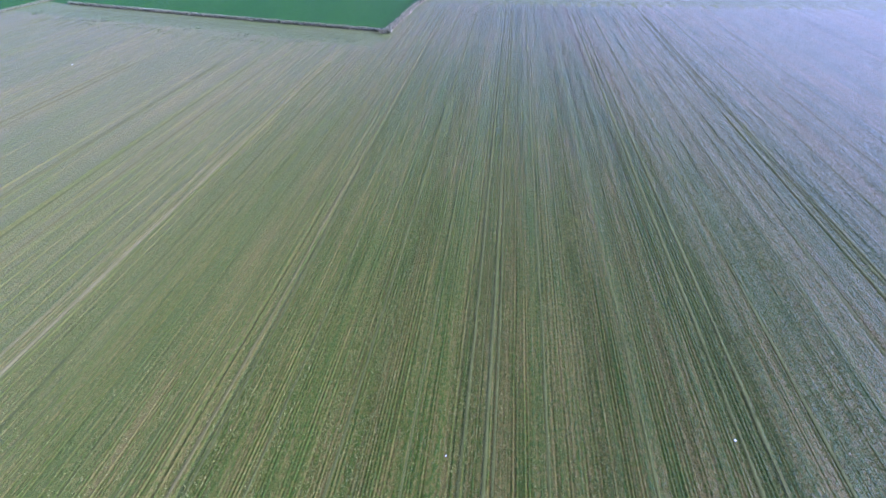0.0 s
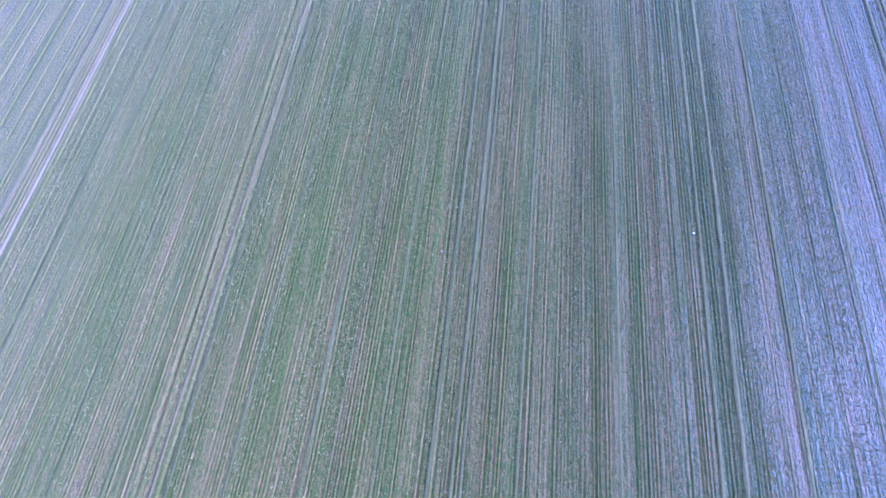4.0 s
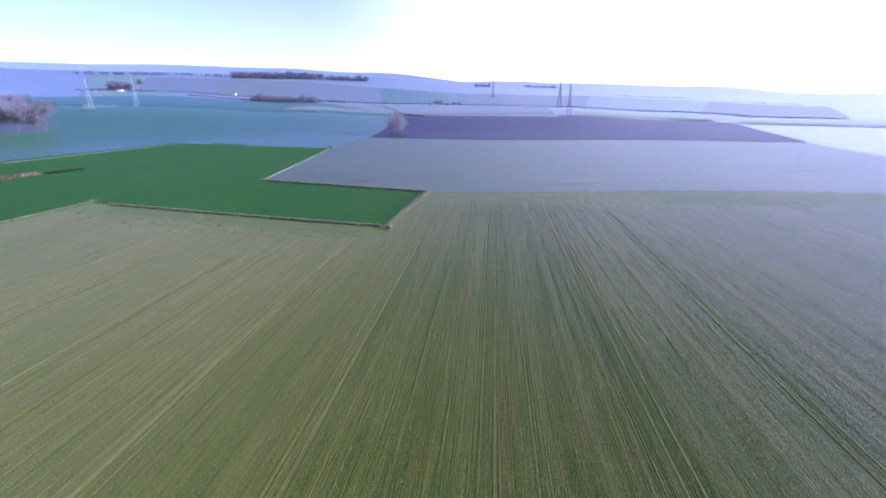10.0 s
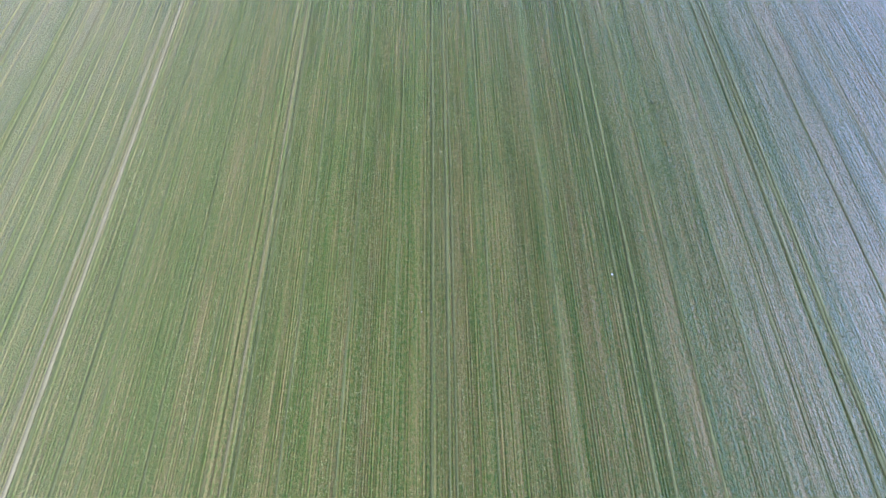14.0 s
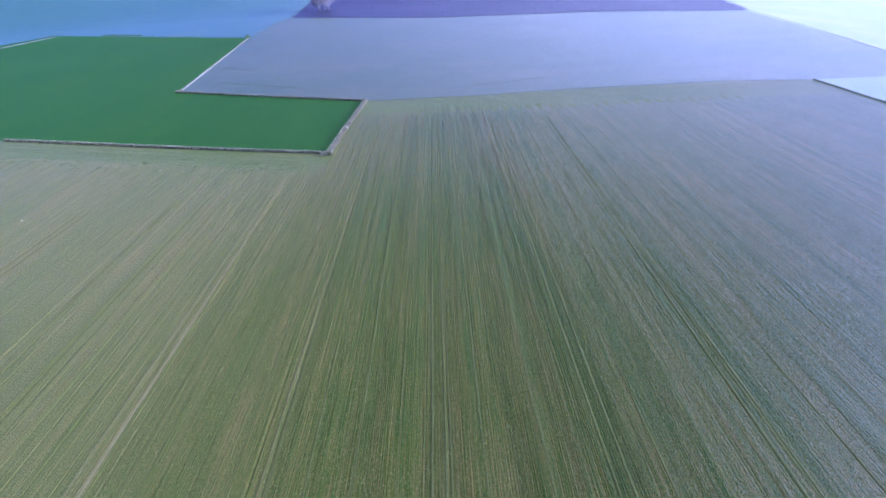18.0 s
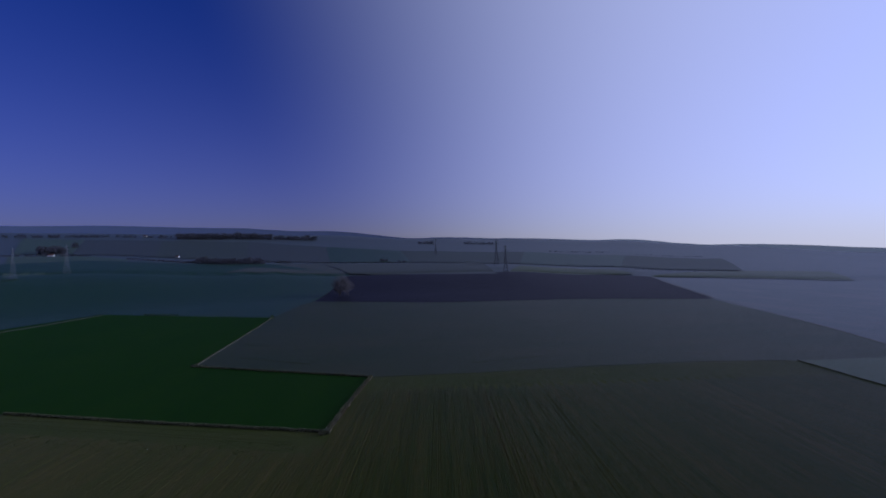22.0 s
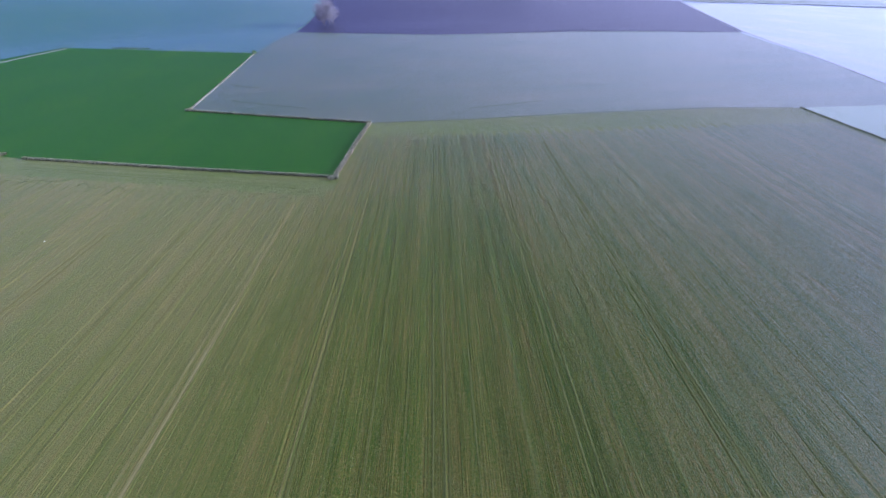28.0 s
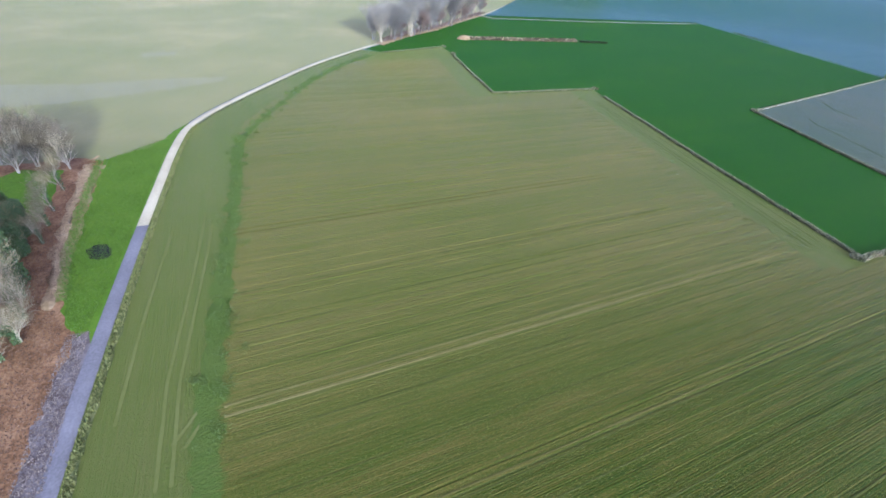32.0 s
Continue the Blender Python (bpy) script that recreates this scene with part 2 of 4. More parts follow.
def lie(x, y):
    """Height of the land: level round the near fields, then rising to the hills."""
    dx, dy = x - EYE[0], y - EYE[1]
    r = math.hypot(dx, dy)
    if r < 430:
        return 0.0
    az = math.degrees(math.atan2(dx, dy))
    mid, rim = between(MID, az), between(RIM, az)
    if r < 1000:
        foot = between([(-180, 640), (2, 640), (24, 430), (180, 430)], az)
        s = max(0.0, (r - foot) / (1000 - foot))
        return mid * s * s * (3 - 2 * s) if mid > 0 else mid * s
    e0 = math.atan2(mid - EYE[2], 1000)
    s = min(1.0, (r - 1000) / 1500) ** 0.62
    e = e0 + (radians(rim) - e0) * s
    roll = 0.0022 * noise.noise((x / 520, y / 520, 0.3)) * min(1, (r - 1000) / 500)
    return EYE[2] + r * math.tan(e + roll)


def part(name, bm, mat, parent=None, label=""):
    me = bpy.data.meshes.new(name)
    bm.to_mesh(me)
    bm.free()
    me.materials.append(mat)
    ob = new(name, me)
    ob.parent = parent
    return tagged(ob, label)


def frayed(corners, amount, step=1.6):
    """The same outline with its edges worn ragged."""
    out = []
    for (x0, y0), (x1, y1) in zip(corners, corners[1:] + corners[:1]):
        k = max(1, int(math.hypot(x1 - x0, y1 - y0) / step))
        for i in range(k):
            x, y = x0 + (x1 - x0) * i / k, y0 + (y1 - y0) * i / k
            out.append((x + amount * (noise.noise((x * 0.35, y * 0.35, 1)) + 0.6 * noise.noise((x, y, 2))), y + amount * (noise.noise((x * 0.35, y * 0.35, 5)) + 0.6 * noise.noise((x, y, 6)))))
    return out


def sheet(name, corners, mat, lift, label, category="field", step=25.0, kind="structure", ragged=0.0):
    """A field: a flat or gently curved patch with those corners, laid on the land."""
    bm = bmesh.new()
    if ragged:
        corners = frayed(corners, ragged)
    vs = [bm.verts.new((x, y, 0)) for x, y in corners]
    for tri in tessellate_polygon([[Vector((x, y, 0)) for x, y in corners]]):
        bm.faces.new([vs[i] for i in tri])
    far = max(math.hypot(x, y) for x, y in corners) > 430
    if far:
        xs, ys = [c[0] for c in corners], [c[1] for c in corners]
        for axis, lo, hi in (("x", min(xs), max(xs)), ("y", min(ys), max(ys))):
            k = lo + step
            while k < hi:
                co, no = ((k, 0, 0), (1, 0, 0)) if axis == "x" else ((0, k, 0), (0, 1, 0))
                bmesh.ops.bisect_plane(bm, geom=bm.verts[:] + bm.edges[:] + bm.faces[:], plane_co=co, plane_no=no)
                k += step
    for v in bm.verts:
        v.co.z = lie(v.co.x, v.co.y) + lift + 0.0016 * max(0, math.hypot(v.co.x, v.co.y) - 390)
    bmesh.ops.recalc_face_normals(bm, faces=bm.faces[:])
    if bm.faces[0].normal.z < 0:
        bmesh.ops.reverse_faces(bm, faces=bm.faces[:])
    ob = part(name, bm, mat)
    return tagged(ob, label, category, kind=kind)


# the ground: rings out to the horizon
def build_ground():
    radii = [0, 40, 90, 150, 220, 290, 360, 430]
    while radii[-1] < 1000:
        radii.append(radii[-1] + 30)
    while radii[-1] < 4500:
        radii.append(radii[-1] * 1.045)
    verts, faces, turns = [(EYE[0], EYE[1], 0)], [], 240
    for r in radii[1:]:
        for i in range(turns):
            a = 2 * math.pi * i / turns
            x, y = EYE[0] + r * math.sin(a), EYE[1] + r * math.cos(a)
            verts.append((x, y, lie(x, y)))
    for i in range(turns):
        faces.append((0, 1 + (i + 1) % turns, 1 + i))
    for k in range(len(radii) - 2):
        for i in range(turns):
            a, b = 1 + k * turns + i, 1 + k * turns + (i + 1) % turns
            faces.append((a, b, b + turns, a + turns))
    me = bpy.data.meshes.new("ground")
    me.from_pydata(verts, [], faces)
    me.materials.append(M_LAND)
    for p in me.polygons:
        p.use_smooth = True
    tagged(new("ground", me), "rolling farmland reaching to hazy hills", "ground", kind="structure")


build_ground()


def eased(line, k=5):
    """The line drawn as a smooth curve through its points."""
    out = []
    for i in range(len(line) - 1):
        a, b, c, d = line[max(0, i - 1)], line[i], line[i + 1], line[min(len(line) - 1, i + 2)]
        for j in range(k):
            u = j / k
            out.append(tuple(0.5 * (2 * q + (e - p) * u + (2 * p - 5 * q + 4 * e - f) * u * u + (3 * q - p - 3 * e + f) * u ** 3) for p, q, e, f in zip(a, b, c, d)))
    return out + [line[-1]]


# the far corner points of the fields
ROAD = [(60, -36), (20, -34), (-20, -31.6), (-42.8, -30.9), (-64, -29.9), (-86, -28.6), (-106, -27.2), (-126.2, -25.6), (-152.8, -23.3), (-172, -19.6), (-191.5, -9.2), (-220.5, 11.0), (-255, 37.4), (-291, 72.0), (-304, 86)]
MAIN = [(c[0] + 0.8, c[1] + 1.2) for c in eased(ROAD[:-1])] + [(-281, 84), (-296, 131), (-272, 129), (-188, 113), (-186.5, 174), (-170, 169), (-38, 140), (-33.4, 202.5), (22, 204), (62, 207), (132, 209), (174, 205), (174, 100), (172, -36)]
GREEN = [(-38, 140), (-33.4, 202.5), (-135.5, 235.5), (-168, 429), (-290, 472), (-406, 512), (-438, 240), (-357, 149), (-334, 120), (-306, 91), (-291, 75), (-281, 84), (-296, 131), (-272, 129), (-188, 113), (-186.5, 174), (-170, 169)]
GREY = [(-33.4, 202.5), (-135.5, 235.5), (-168, 429), (-177, 545), (-172, 585), (0, 520), (145, 508), (303, 470), (265, 298), (247, 233), (228, 205), (174, 205), (132, 209), (62, 207), (22, 204)]
sheet("crop_field", MAIN, M_HEAD, 0.02, "sparse young wheat field with drill rows", "field")
sheet("green_field", GREEN, M_GREEN, 0.04, "dense bright green crop field", "field")
sheet("grey_field", GREY, M_GREY, 0.03, "thin greyish-green crop field", "field")
sheet("ploughed_field", [(-172, 585), (0, 520), (145, 508), (304, 467), (442, 880), (200, 965), (-10, 975), (-205, 975)], M_SOIL, 0.25, "dark ploughed field tinted violet for haze", "field")
sheet("far_green_field", [(-168, 429), (-177, 545), (-172, 585), (-205, 985), (-430, 1100), (-800, 960), (-900, 700), (-560, 350), (-438, 240), (-406, 512), (-290, 472)], M_BLUEGREEN, 0.12, "wide blue-green crop field", "field")
M_FARLIGHT = field_material("far_light_green_crop", (0.0682, 0.0775, 0.031), (0.0465, 0.0682, 0.0248), (0.0341, 0.0589, 0.0186), rows=0.2, gloss=0.5, relief=0.4, shine=0.12, sheen=0.02)
sheet("light_field", [(174, 205), (228, 205), (200, 100), (190, -36), (172, -36), (174, 100)], M_LIGHT, 0.03, "light green field strip", "field")
sheet("pale_field", [(c[0] - 1.0, c[1] - 1.5) for c in eased(ROAD[8:])] + [(-438, 238), (-560, 348), (-900, 690), (-1100, 300), (-900, -600), (-420, -400), (-140, -160), (-140, -36)], M_PALE, 0.05, "pale beige-green field", "field")


def ribbon(name, line, width, mat, z, label, category="road"):
    bm = bmesh.new()
    rows = []
    fine = [line[0]]
    for (x0, y0), (x1, y1) in zip(line, line[1:]):
        k = max(1, int(math.hypot(x1 - x0, y1 - y0) / 12))
        fine += [(x0 + (x1 - x0) * i / k, y0 + (y1 - y0) * i / k) for i in range(1, k + 1)]
    line = fine
    for i, (x, y) in enumerate(line):
        a, c = line[max(0, i - 1)], line[min(len(line) - 1, i + 1)]
        t = Vector((c[0] - a[0], c[1] - a[1])).normalized()
        p = Vector((-t.y, t.x)) * width / 2
        g = lie(x, y)
        rows.append([bm.verts.new((x + s * p.x, y + s * p.y, g + zz)) for s, zz in ((1.0, z - 0.06), (0.94, z), (0, z + 0.02), (-0.94, z), (-1.0, z - 0.06))])
    for r0, r1 in zip(rows, rows[1:]):
        for k in range(4):
            f = bm.faces.new((r0[k], r0[k + 1], r1[k + 1], r1[k]))
            f.smooth = True
    bmesh.ops.recalc_face_normals(bm, faces=bm.faces[:])
    return tagged(part(name, bm, mat), label, category, kind="structure")


ribbon("road", eased(ROAD)[:31], 2.6, M_ROAD, 0.08, "narrow grey asphalt farm lane")


# ---- the drilled rows of the near field: real furrows and wheel tracks ----
TRAMLINES = [(-118.0, 0.3), (-95.0, 0.4), (-71.5, 0.5), (-47.0, 1.0), (-24.3, 0.7), (-1.8, 0.65), (20.4, 0.6), (41.6, 0.65), (64.0, 0.5), (89.5, 0.5), (112.5, 0.5), (135.5, 0.5), (158.0, 0.5)]


def road_y(x):
    for (x0, y0), (x1, y1) in zip(ROAD, ROAD[1:]):
        if x1 <= x <= x0:
            return y0 + (y1 - y0) * (x - x0) / (x1 - x0)
    return -36.0 if x > 0 else 85.0


def row_span(x):
    """Where the rows along y begin and end, between the headlands."""
    low = road_y(x) + 18 + 1.2 * noise.noise((x * 0.4, 3.0, 0.0))
    if x > -33:
        high = 182.5
    elif x > -38:
        high = 182.5 if x > -35.5 else 129
    elif x > -184:
        high = 140 + (-38 - x) * 0.221 - 15
    elif x > -272:
        high = 113 + (-188 - x) * 0.19 - 13
    else:
        high = low + 10
    return low, high + 1.5 * noise.noise((x * 0.35, 9.0, 0.0))


def build_rows():
    rng = np.random.default_rng(5)
    xs = [-262.0]
    while xs[-1] < 170:
        xs.append(xs[-1] + min(0.4, 0.062 + 0.07 * max(0.0, abs(xs[-1] - 2) - 45) / 45))
    xs = np.array(xs)
    shape = np.zeros_like(xs)
    x = -262.0
    while x < 170:
        grain = 1 + 3.0 * min(1.0, max(0.0, abs(x - 2) - 40) / 90)
        deep, wide = rng.uniform(0.03, 0.11) * (1.0 - 0.35 * min(1.0, max(0.0, x - 10) / 30)), rng.uniform(0.05, 0.08) * grain
        deep *= 1 + 0.3 * (grain - 1)
        near = np.abs(xs - x) < 8 * wide
        shape[near] -= deep * np.exp(-((xs[near] - x) / wide) ** 2)
        shape[near] += deep * 0.7 * np.exp(-((xs[near] - x + wide * 2.0) / (wide * 1.2)) ** 2)
        x += (rng.uniform(0.24, 0.34) if rng.random() < 0.55 else rng.uniform(0.5, 1.5)) * grain
    x = -262.0
    while x < 170:
        shape += rng.uniform(-0.06, 0.06) * np.exp(-((xs - x) / rng.uniform(0.6, 1.6)) ** 2)
        x += rng.uniform(1.2, 3.2)
    shape *= np.interp(xs, [-90, -40, 5, 60], [0.55, 1.15, 1.05, 0.5])
    for c, k in TRAMLINES:
        k *= 0.6 if c > 0 else 1
        for s in (-0.95, 0.95):
            shape += k * (-0.1 * np.exp(-((xs - c - s) / 0.16) ** 2) + 0.08 * np.exp(-((xs - c - s - 0.32) / 0.16) ** 2) + 0.05 * np.exp(-((xs - c - s + 0.32) / 0.16) ** 2))
    ny = 42
    verts, faces, thin = [], [], []
    for i, xx in enumerate(xs):
        lo, hi = row_span(float(xx))
        for j in range(ny):
            y = lo + (hi - lo) * (j / (ny - 1)) ** 1.15
            fade = min(1.0, j / 2, (ny - 1 - j) / 1)
            wob = 0.75 + 0.7 * noise.noise((xx * 0.8, y * 0.05, 2.0))
            sway = 0.07 * noise.noise((xx * 0.05, y * 0.06, 7.0))
            verts.append((xx + sway, y, 0.11 + (shape[i] * wob + 0.02 * noise.noise((xx * 2.0, y * 0.5, 1.0))) * fade - 0.07 * (1 - fade)))
    for i in range(len(xs) - 1):
        if abs(row_span(float(xs[i]))[1] - row_span(float(xs[i + 1]))[1]) > 12:
            continue
        for j in range(ny - 1):
            a = i * ny + j
            (thin if xs[i] < -45.2 else faces).append((a, a + ny, a + ny + 1, a + 1))
    for some, mat, label in ((faces, M_CROP, "long drilled wheat rows with furrows and tramlines"), (thin, M_CROP, "thin yellowish wheat with faint rows and tramlines")):
        me = bpy.data.meshes.new("crop_rows")
        me.from_pydata(verts, [], some)
        me.materials.append(mat)
        me.polygons.foreach_set("use_smooth", [True] * len(me.polygons))
        tagged(new("crop_rows", me), label, "crop", kind="stuff")


build_rows()


def mesh_of(name, verts, faces, mat, smooth=False):
    me = bpy.data.meshes.new(name)
    me.from_pydata([tuple(v) for v in verts], [], [tuple(f) for f in faces])
    me.materials.append(mat)
    if smooth:
        me.polygons.foreach_set("use_smooth", [True] * len(me.polygons))
    return me


def tufts(name, xy, height, width, mat, label, z0=0.1, category="crop", lean=0.6):
    """Many small blades of leaf, two to a tuft, as one mesh."""
    rng = np.random.default_rng(len(xy))
    n = len(xy)
    base = np.column_stack([xy, np.full(n, z0)])
    out = []
    for k in range(2):
        a = rng.uniform(0, 2 * np.pi, n)
        d = np.column_stack([np.cos(a), np.sin(a), np.zeros(n)])
        p = np.column_stack([-np.sin(a), np.cos(a), np.zeros(n)])
        h = rng.uniform(0.6, 1.3, (n, 1)) * height
        w = rng.uniform(0.6, 1.3, (n, 1)) * width
        tip = base + d * h * lean * rng.uniform(0.3, 1.3, (n, 1)) + np.array([0, 0, 1]) * h
        out.append(np.stack([base - p * w / 2, base + p * w / 2, tip], 1))
    v = np.concatenate(out).reshape(-1, 3)
    me = bpy.data.meshes.new(name)
    me.vertices.add(len(v))
    me.vertices.foreach_set("co", v.astype(np.float32).ravel())
    t = len(v) // 3
    me.loops.add(3 * t)
    me.loops.foreach_set("vertex_index", np.arange(3 * t, dtype=np.int32))
    me.polygons.add(t)
    me.polygons.foreach_set("loop_start", np.arange(0, 3 * t, 3, dtype=np.int32))
    me.update(calc_edges=True)
    me.materials.append(mat)
    return tagged(new(name, me), label, category, kind="stuff")


def leaf_material(name, dark, light, gloss=0.5):
    m, n, l, b = material(name)
    geo = n.new("ShaderNodeNewGeometry")
    l.new(ramp(n, l, geo.outputs["Random Per Island"], [(0.0, dark), (1.0, light)]), b.inputs["Base Color"])
    b.inputs["Roughness"].default_value = gloss
    b.inputs["Specular IOR Level"].default_value = 0.2
    return m


M_BLADE = leaf_material("wheat_blades", (0.034, 0.045, 0.006), (0.155, 0.142, 0.036), 0.75)
M_DRYBLADE = leaf_material("dry_grass_blades", (0.02, 0.024, 0.008), (0.21, 0.2, 0.11), 0.8)
M_LUSHBLADE = leaf_material("lush_blades", (0.036, 0.056, 0.01), (0.066, 0.09, 0.018))


def crop_tufts():
    rng = np.random.default_rng(11)
    pts = []
    for sx, y0, sy, count in ((24, 26, 26, 170000), (44, 42, 44, 170000)):
        x = rng.normal(0, sx, count)
        x = np.round(x / 0.24) * 0.24 + rng.normal(0, 0.05, count)
        y = y0 + rng.normal(0, sy, count)
        keep = (np.sin(x * 1.7) + np.sin(x * 0.61 + 2) + rng.normal(0, 1.5, count)) > -0.6
        keep &= (y > -12) & (y < 120) & (x > -46) & (x < 110)
        pts.append(np.column_stack([x, y])[keep])
    tufts("wheat_tufts", np.concatenate(pts), 0.12, 0.07, M_BLADE, "short young wheat tufts along drill rows", 0.08)


crop_tufts()

# headlands: lush strip beside the lane, wheel ruts, worn row ends
LUSH = [(-20, -12.6), (-43, -12.9), (-57.7, -11.8), (-82.2, -9.6), (-120.5, -6), (-140, -5.2), (-155, -3.6), (-183, 9), (-227, 33), (-260, 59), (-275, 76)]
M_LUSH = field_material("lush_wheat", (0.052, 0.066, 0.014), (0.044, 0.063, 0.011), (0.037, 0.058, 0.009), turn=12, rows=0.8, sheen=0.0, shine=0.03)


def strip(name, line, width, mat, z, label, category="crop", steps=14, ragged=0.3, crown=0.06, kind="stuff"):
    """A ragged-edged low strip along a line."""
    bm = bmesh.new()
    rows, d = [], 0.0
    for (x0, y0), (x1, y1) in zip(line, line[1:]):
        t = Vector((x1 - x0, y1 - y0))
        k = max(2, int(t.length / 2.0))
        p = Vector((-t.y, t.x)).normalized()
        for i in range(k):
            c = Vector((x0, y0)) + t * (i / k)
            g = lie(c.x, c.y)
            ring = []
            for s in (-1, -0.6, 0, 0.6, 1):
                e = width / 2 * s * (1 + ragged * noise.noise((c.x * 0.35, c.y * 0.35, s * 3)))
                q = c + p * e
                ring.append(bm.verts.new((q.x, q.y, g + z + crown * (1 - abs(s)) * (1 + 0.8 * noise.noise((q.x, q.y, 5))))))
            rows.append(ring)
    for r0, r1 in zip(rows, rows[1:]):
        for k in range(4):
            bm.faces.new((r0[k], r0[k + 1], r1[k + 1], r1[k])).smooth = True
    bmesh.ops.recalc_face_normals(bm, faces=bm.faces[:])
    return tagged(part(name, bm, mat), label, category, kind=kind)


BANKSIDE = [(-44, 130.5), (-60, 127.2), (-78.5, 130.6), (-107.5, 136.2), (-137, 142.6), (-157, 149.4), (-174, 153.6)]
strip("lush_strip", LUSH, 4.0, M_LUSH, 0.06, "lush green strip of thicker wheat", ragged=1.2, crown=0.1)


def lush_clumps(line, spread, per_metre, label, seed):
    """Uneven clumps of thicker leaf strewn along a line."""
    rng = np.random.default_rng(seed)
    pts = []
    for (x0, y0), (x1, y1) in zip(line, line[1:]):
        length = math.hypot(x1 - x0, y1 - y0)
        for _ in range(int(length * 0.8)):
            u, v = rng.random(), rng.normal(0, spread)
            cx, cy = x0 + (x1 - x0) * u - (y1 - y0) / length * v, y0 + (y1 - y0) * u + (x1 - x0) / length * v
            n = int(per_metre * rng.uniform(0.3, 1.8))
            pts.append(np.column_stack([rng.normal(cx, rng.uniform(0.5, 1.6), n), rng.normal(cy, rng.uniform(0.4, 0.9), n)]))
    tufts("lush_tufts", np.concatenate(pts), 0.2, 0.13, M_LUSHBLADE, label, 0.06)


lush_clumps(LUSH[1:], 1.6, 110, "thick dark green wheat tufts beside rows", 21)
lush_clumps(BANKSIDE, 2.2, 18, "thick dark green wheat tufts along headland", 22)
M_RUT = rough_material("worn_rut", ((0.026, 0.03, 0.006), (0.034, 0.039, 0.008), (0.044, 0.048, 0.012)), 1.2, 0.1)
RUTS = [[(-38, -18.7), (-55.5, -18.6), (-84, -15.6), (-110, -13.6)], [(-38, -16.9), (-55, -16.8), (-84, -13.8), (-104, -12.0)], [(-50, -24.8), (-70, -23.6), (-88.4, -22), (-105, -20.4)],
        [(-44, -17.2), (-46.5, -15.4), (-50, -13.2), (-54, -12.2)], [(-43, -15.6), (-46, -13.8), (-50.5, -11.6)]]
M_ROWEND = rough_material("worn_row_end_earth", ((0.052, 0.058, 0.014), (0.066, 0.07, 0.02), (0.08, 0.082, 0.03)), 1.0, 0.1)
M_HEADRUT = rough_material("pale_headland_rut", ((0.058, 0.064, 0.014), (0.068, 0.073, 0.018), (0.08, 0.083, 0.025)), 1.2, 0.1)
M_PALERUT = rough_material("pale_tramline_earth", ((0.07, 0.062, 0.017), (0.086, 0.075, 0.023), (0.106, 0.091, 0.031)), 2.5, 0.2)
for x in (-48.0, -46.2):
    strip("tramline", [(x, -10.5), (x + 0.05, 40), (x - 0.1, 90), (x, 122.5)], 0.55, M_PALERUT, 0.13, "pale pressed tramline ridge through wheat", "rut", ragged=0.5, crown=0.06)
for i, r in enumerate(RUTS):
    strip("wheel_rut", r, 0.5, M_HEADRUT, 0.05 + 0.008 * i, "pale bare wheel rut in headland", "rut", ragged=0.4, crown=0.0)
# dark earth of wheel ruts, used too for the painted shade of furrows
M_RUT_AND_SHADE = rough_material("dark_rut_and_furrow_shade", ((0.03, 0.034, 0.006), (0.04, 0.0435, 0.008), (0.052, 0.055, 0.012)), 1.2, 0.06)
GREYMARKS = [[(-120, 256), (-113, 251), (-93, 243), (-68, 231.5)], [(16, 223.5), (38, 228), (58, 234)], [(-138, 300), (-128, 291), (-112, 286)]]
M_FAINT = rough_material("faint_tramline_earth", ((0.046, 0.043, 0.009), (0.057, 0.051, 0.012), (0.074, 0.064, 0.019)), 1.2, 0.06)
# the dark strips next to the pale ridges paint in the ridges' shade
for x, mat, w, label in ((-60.6, M_FAINT, 0.32, "faint pale tramline through thin wheat"), (-65.2, M_RUT_AND_SHADE, 0.35, "faint dark furrow through thin wheat"), (-73.4, M_FAINT, 0.4, "faint pale tramline through thin wheat"),
                         (-74.0, M_RUT_AND_SHADE, 0.35, "faint dark furrow through thin wheat"), (-97.7, M_FAINT, 0.5, "pale pressed tramline through thin wheat"), (-95.7, M_FAINT, 0.5, "pale pressed tramline through thin wheat"),
                         (-47.5, M_RUT_AND_SHADE, 0.45, "dark line painted for shade between tramline ridges"), (-45.7, M_RUT_AND_SHADE, 0.5, "dark line painted for shade beside tramline ridge"), (-41.4, M_RUT_AND_SHADE, 0.3, "dark furrow through wheat"),
                         (-25.9, M_FAINT, 0.28, "brownish tramline through wheat"), (-24.1, M_FAINT, 0.28, "brownish tramline through wheat"),
                         (-2.7, M_RUT_AND_SHADE, 0.3, "dark tramline furrow through wheat"), (-0.9, M_RUT_AND_SHADE, 0.3, "dark tramline furrow through wheat"), (19.5, M_RUT_AND_SHADE, 0.26, "dark tramline furrow through wheat"), (21.3, M_RUT_AND_SHADE, 0.28, "dark tramline furrow through wheat"),
                         (40.7, M_RUT_AND_SHADE, 0.26, "dark tramline furrow through wheat"), (42.5, M_RUT_AND_SHADE, 0.28, "dark tramline furrow through wheat")):
    strip("tramline", [(x, -10 - 0.02 * x), (x + 0.3, 35), (x + 0.2, 80), (x + 0.5, 172 if x > -33 else 112 if x > -90 else 108)], w, mat, 0.13, label, "rut", ragged=0.9, crown=0.03)
# thin dark strips stand for the shade lying in the furrows
x = -39.0
while x < 60:
    strip("furrow", [(x, -10), (x + 0.2, 30), (x, 75), (x + 0.3, 118 if x < -36 else 172)], random.uniform(0.15, 0.26), M_RUT_AND_SHADE, 0.13, "dark line painted for furrow shade in wheat", "rut", ragged=1.0, crown=0.02)
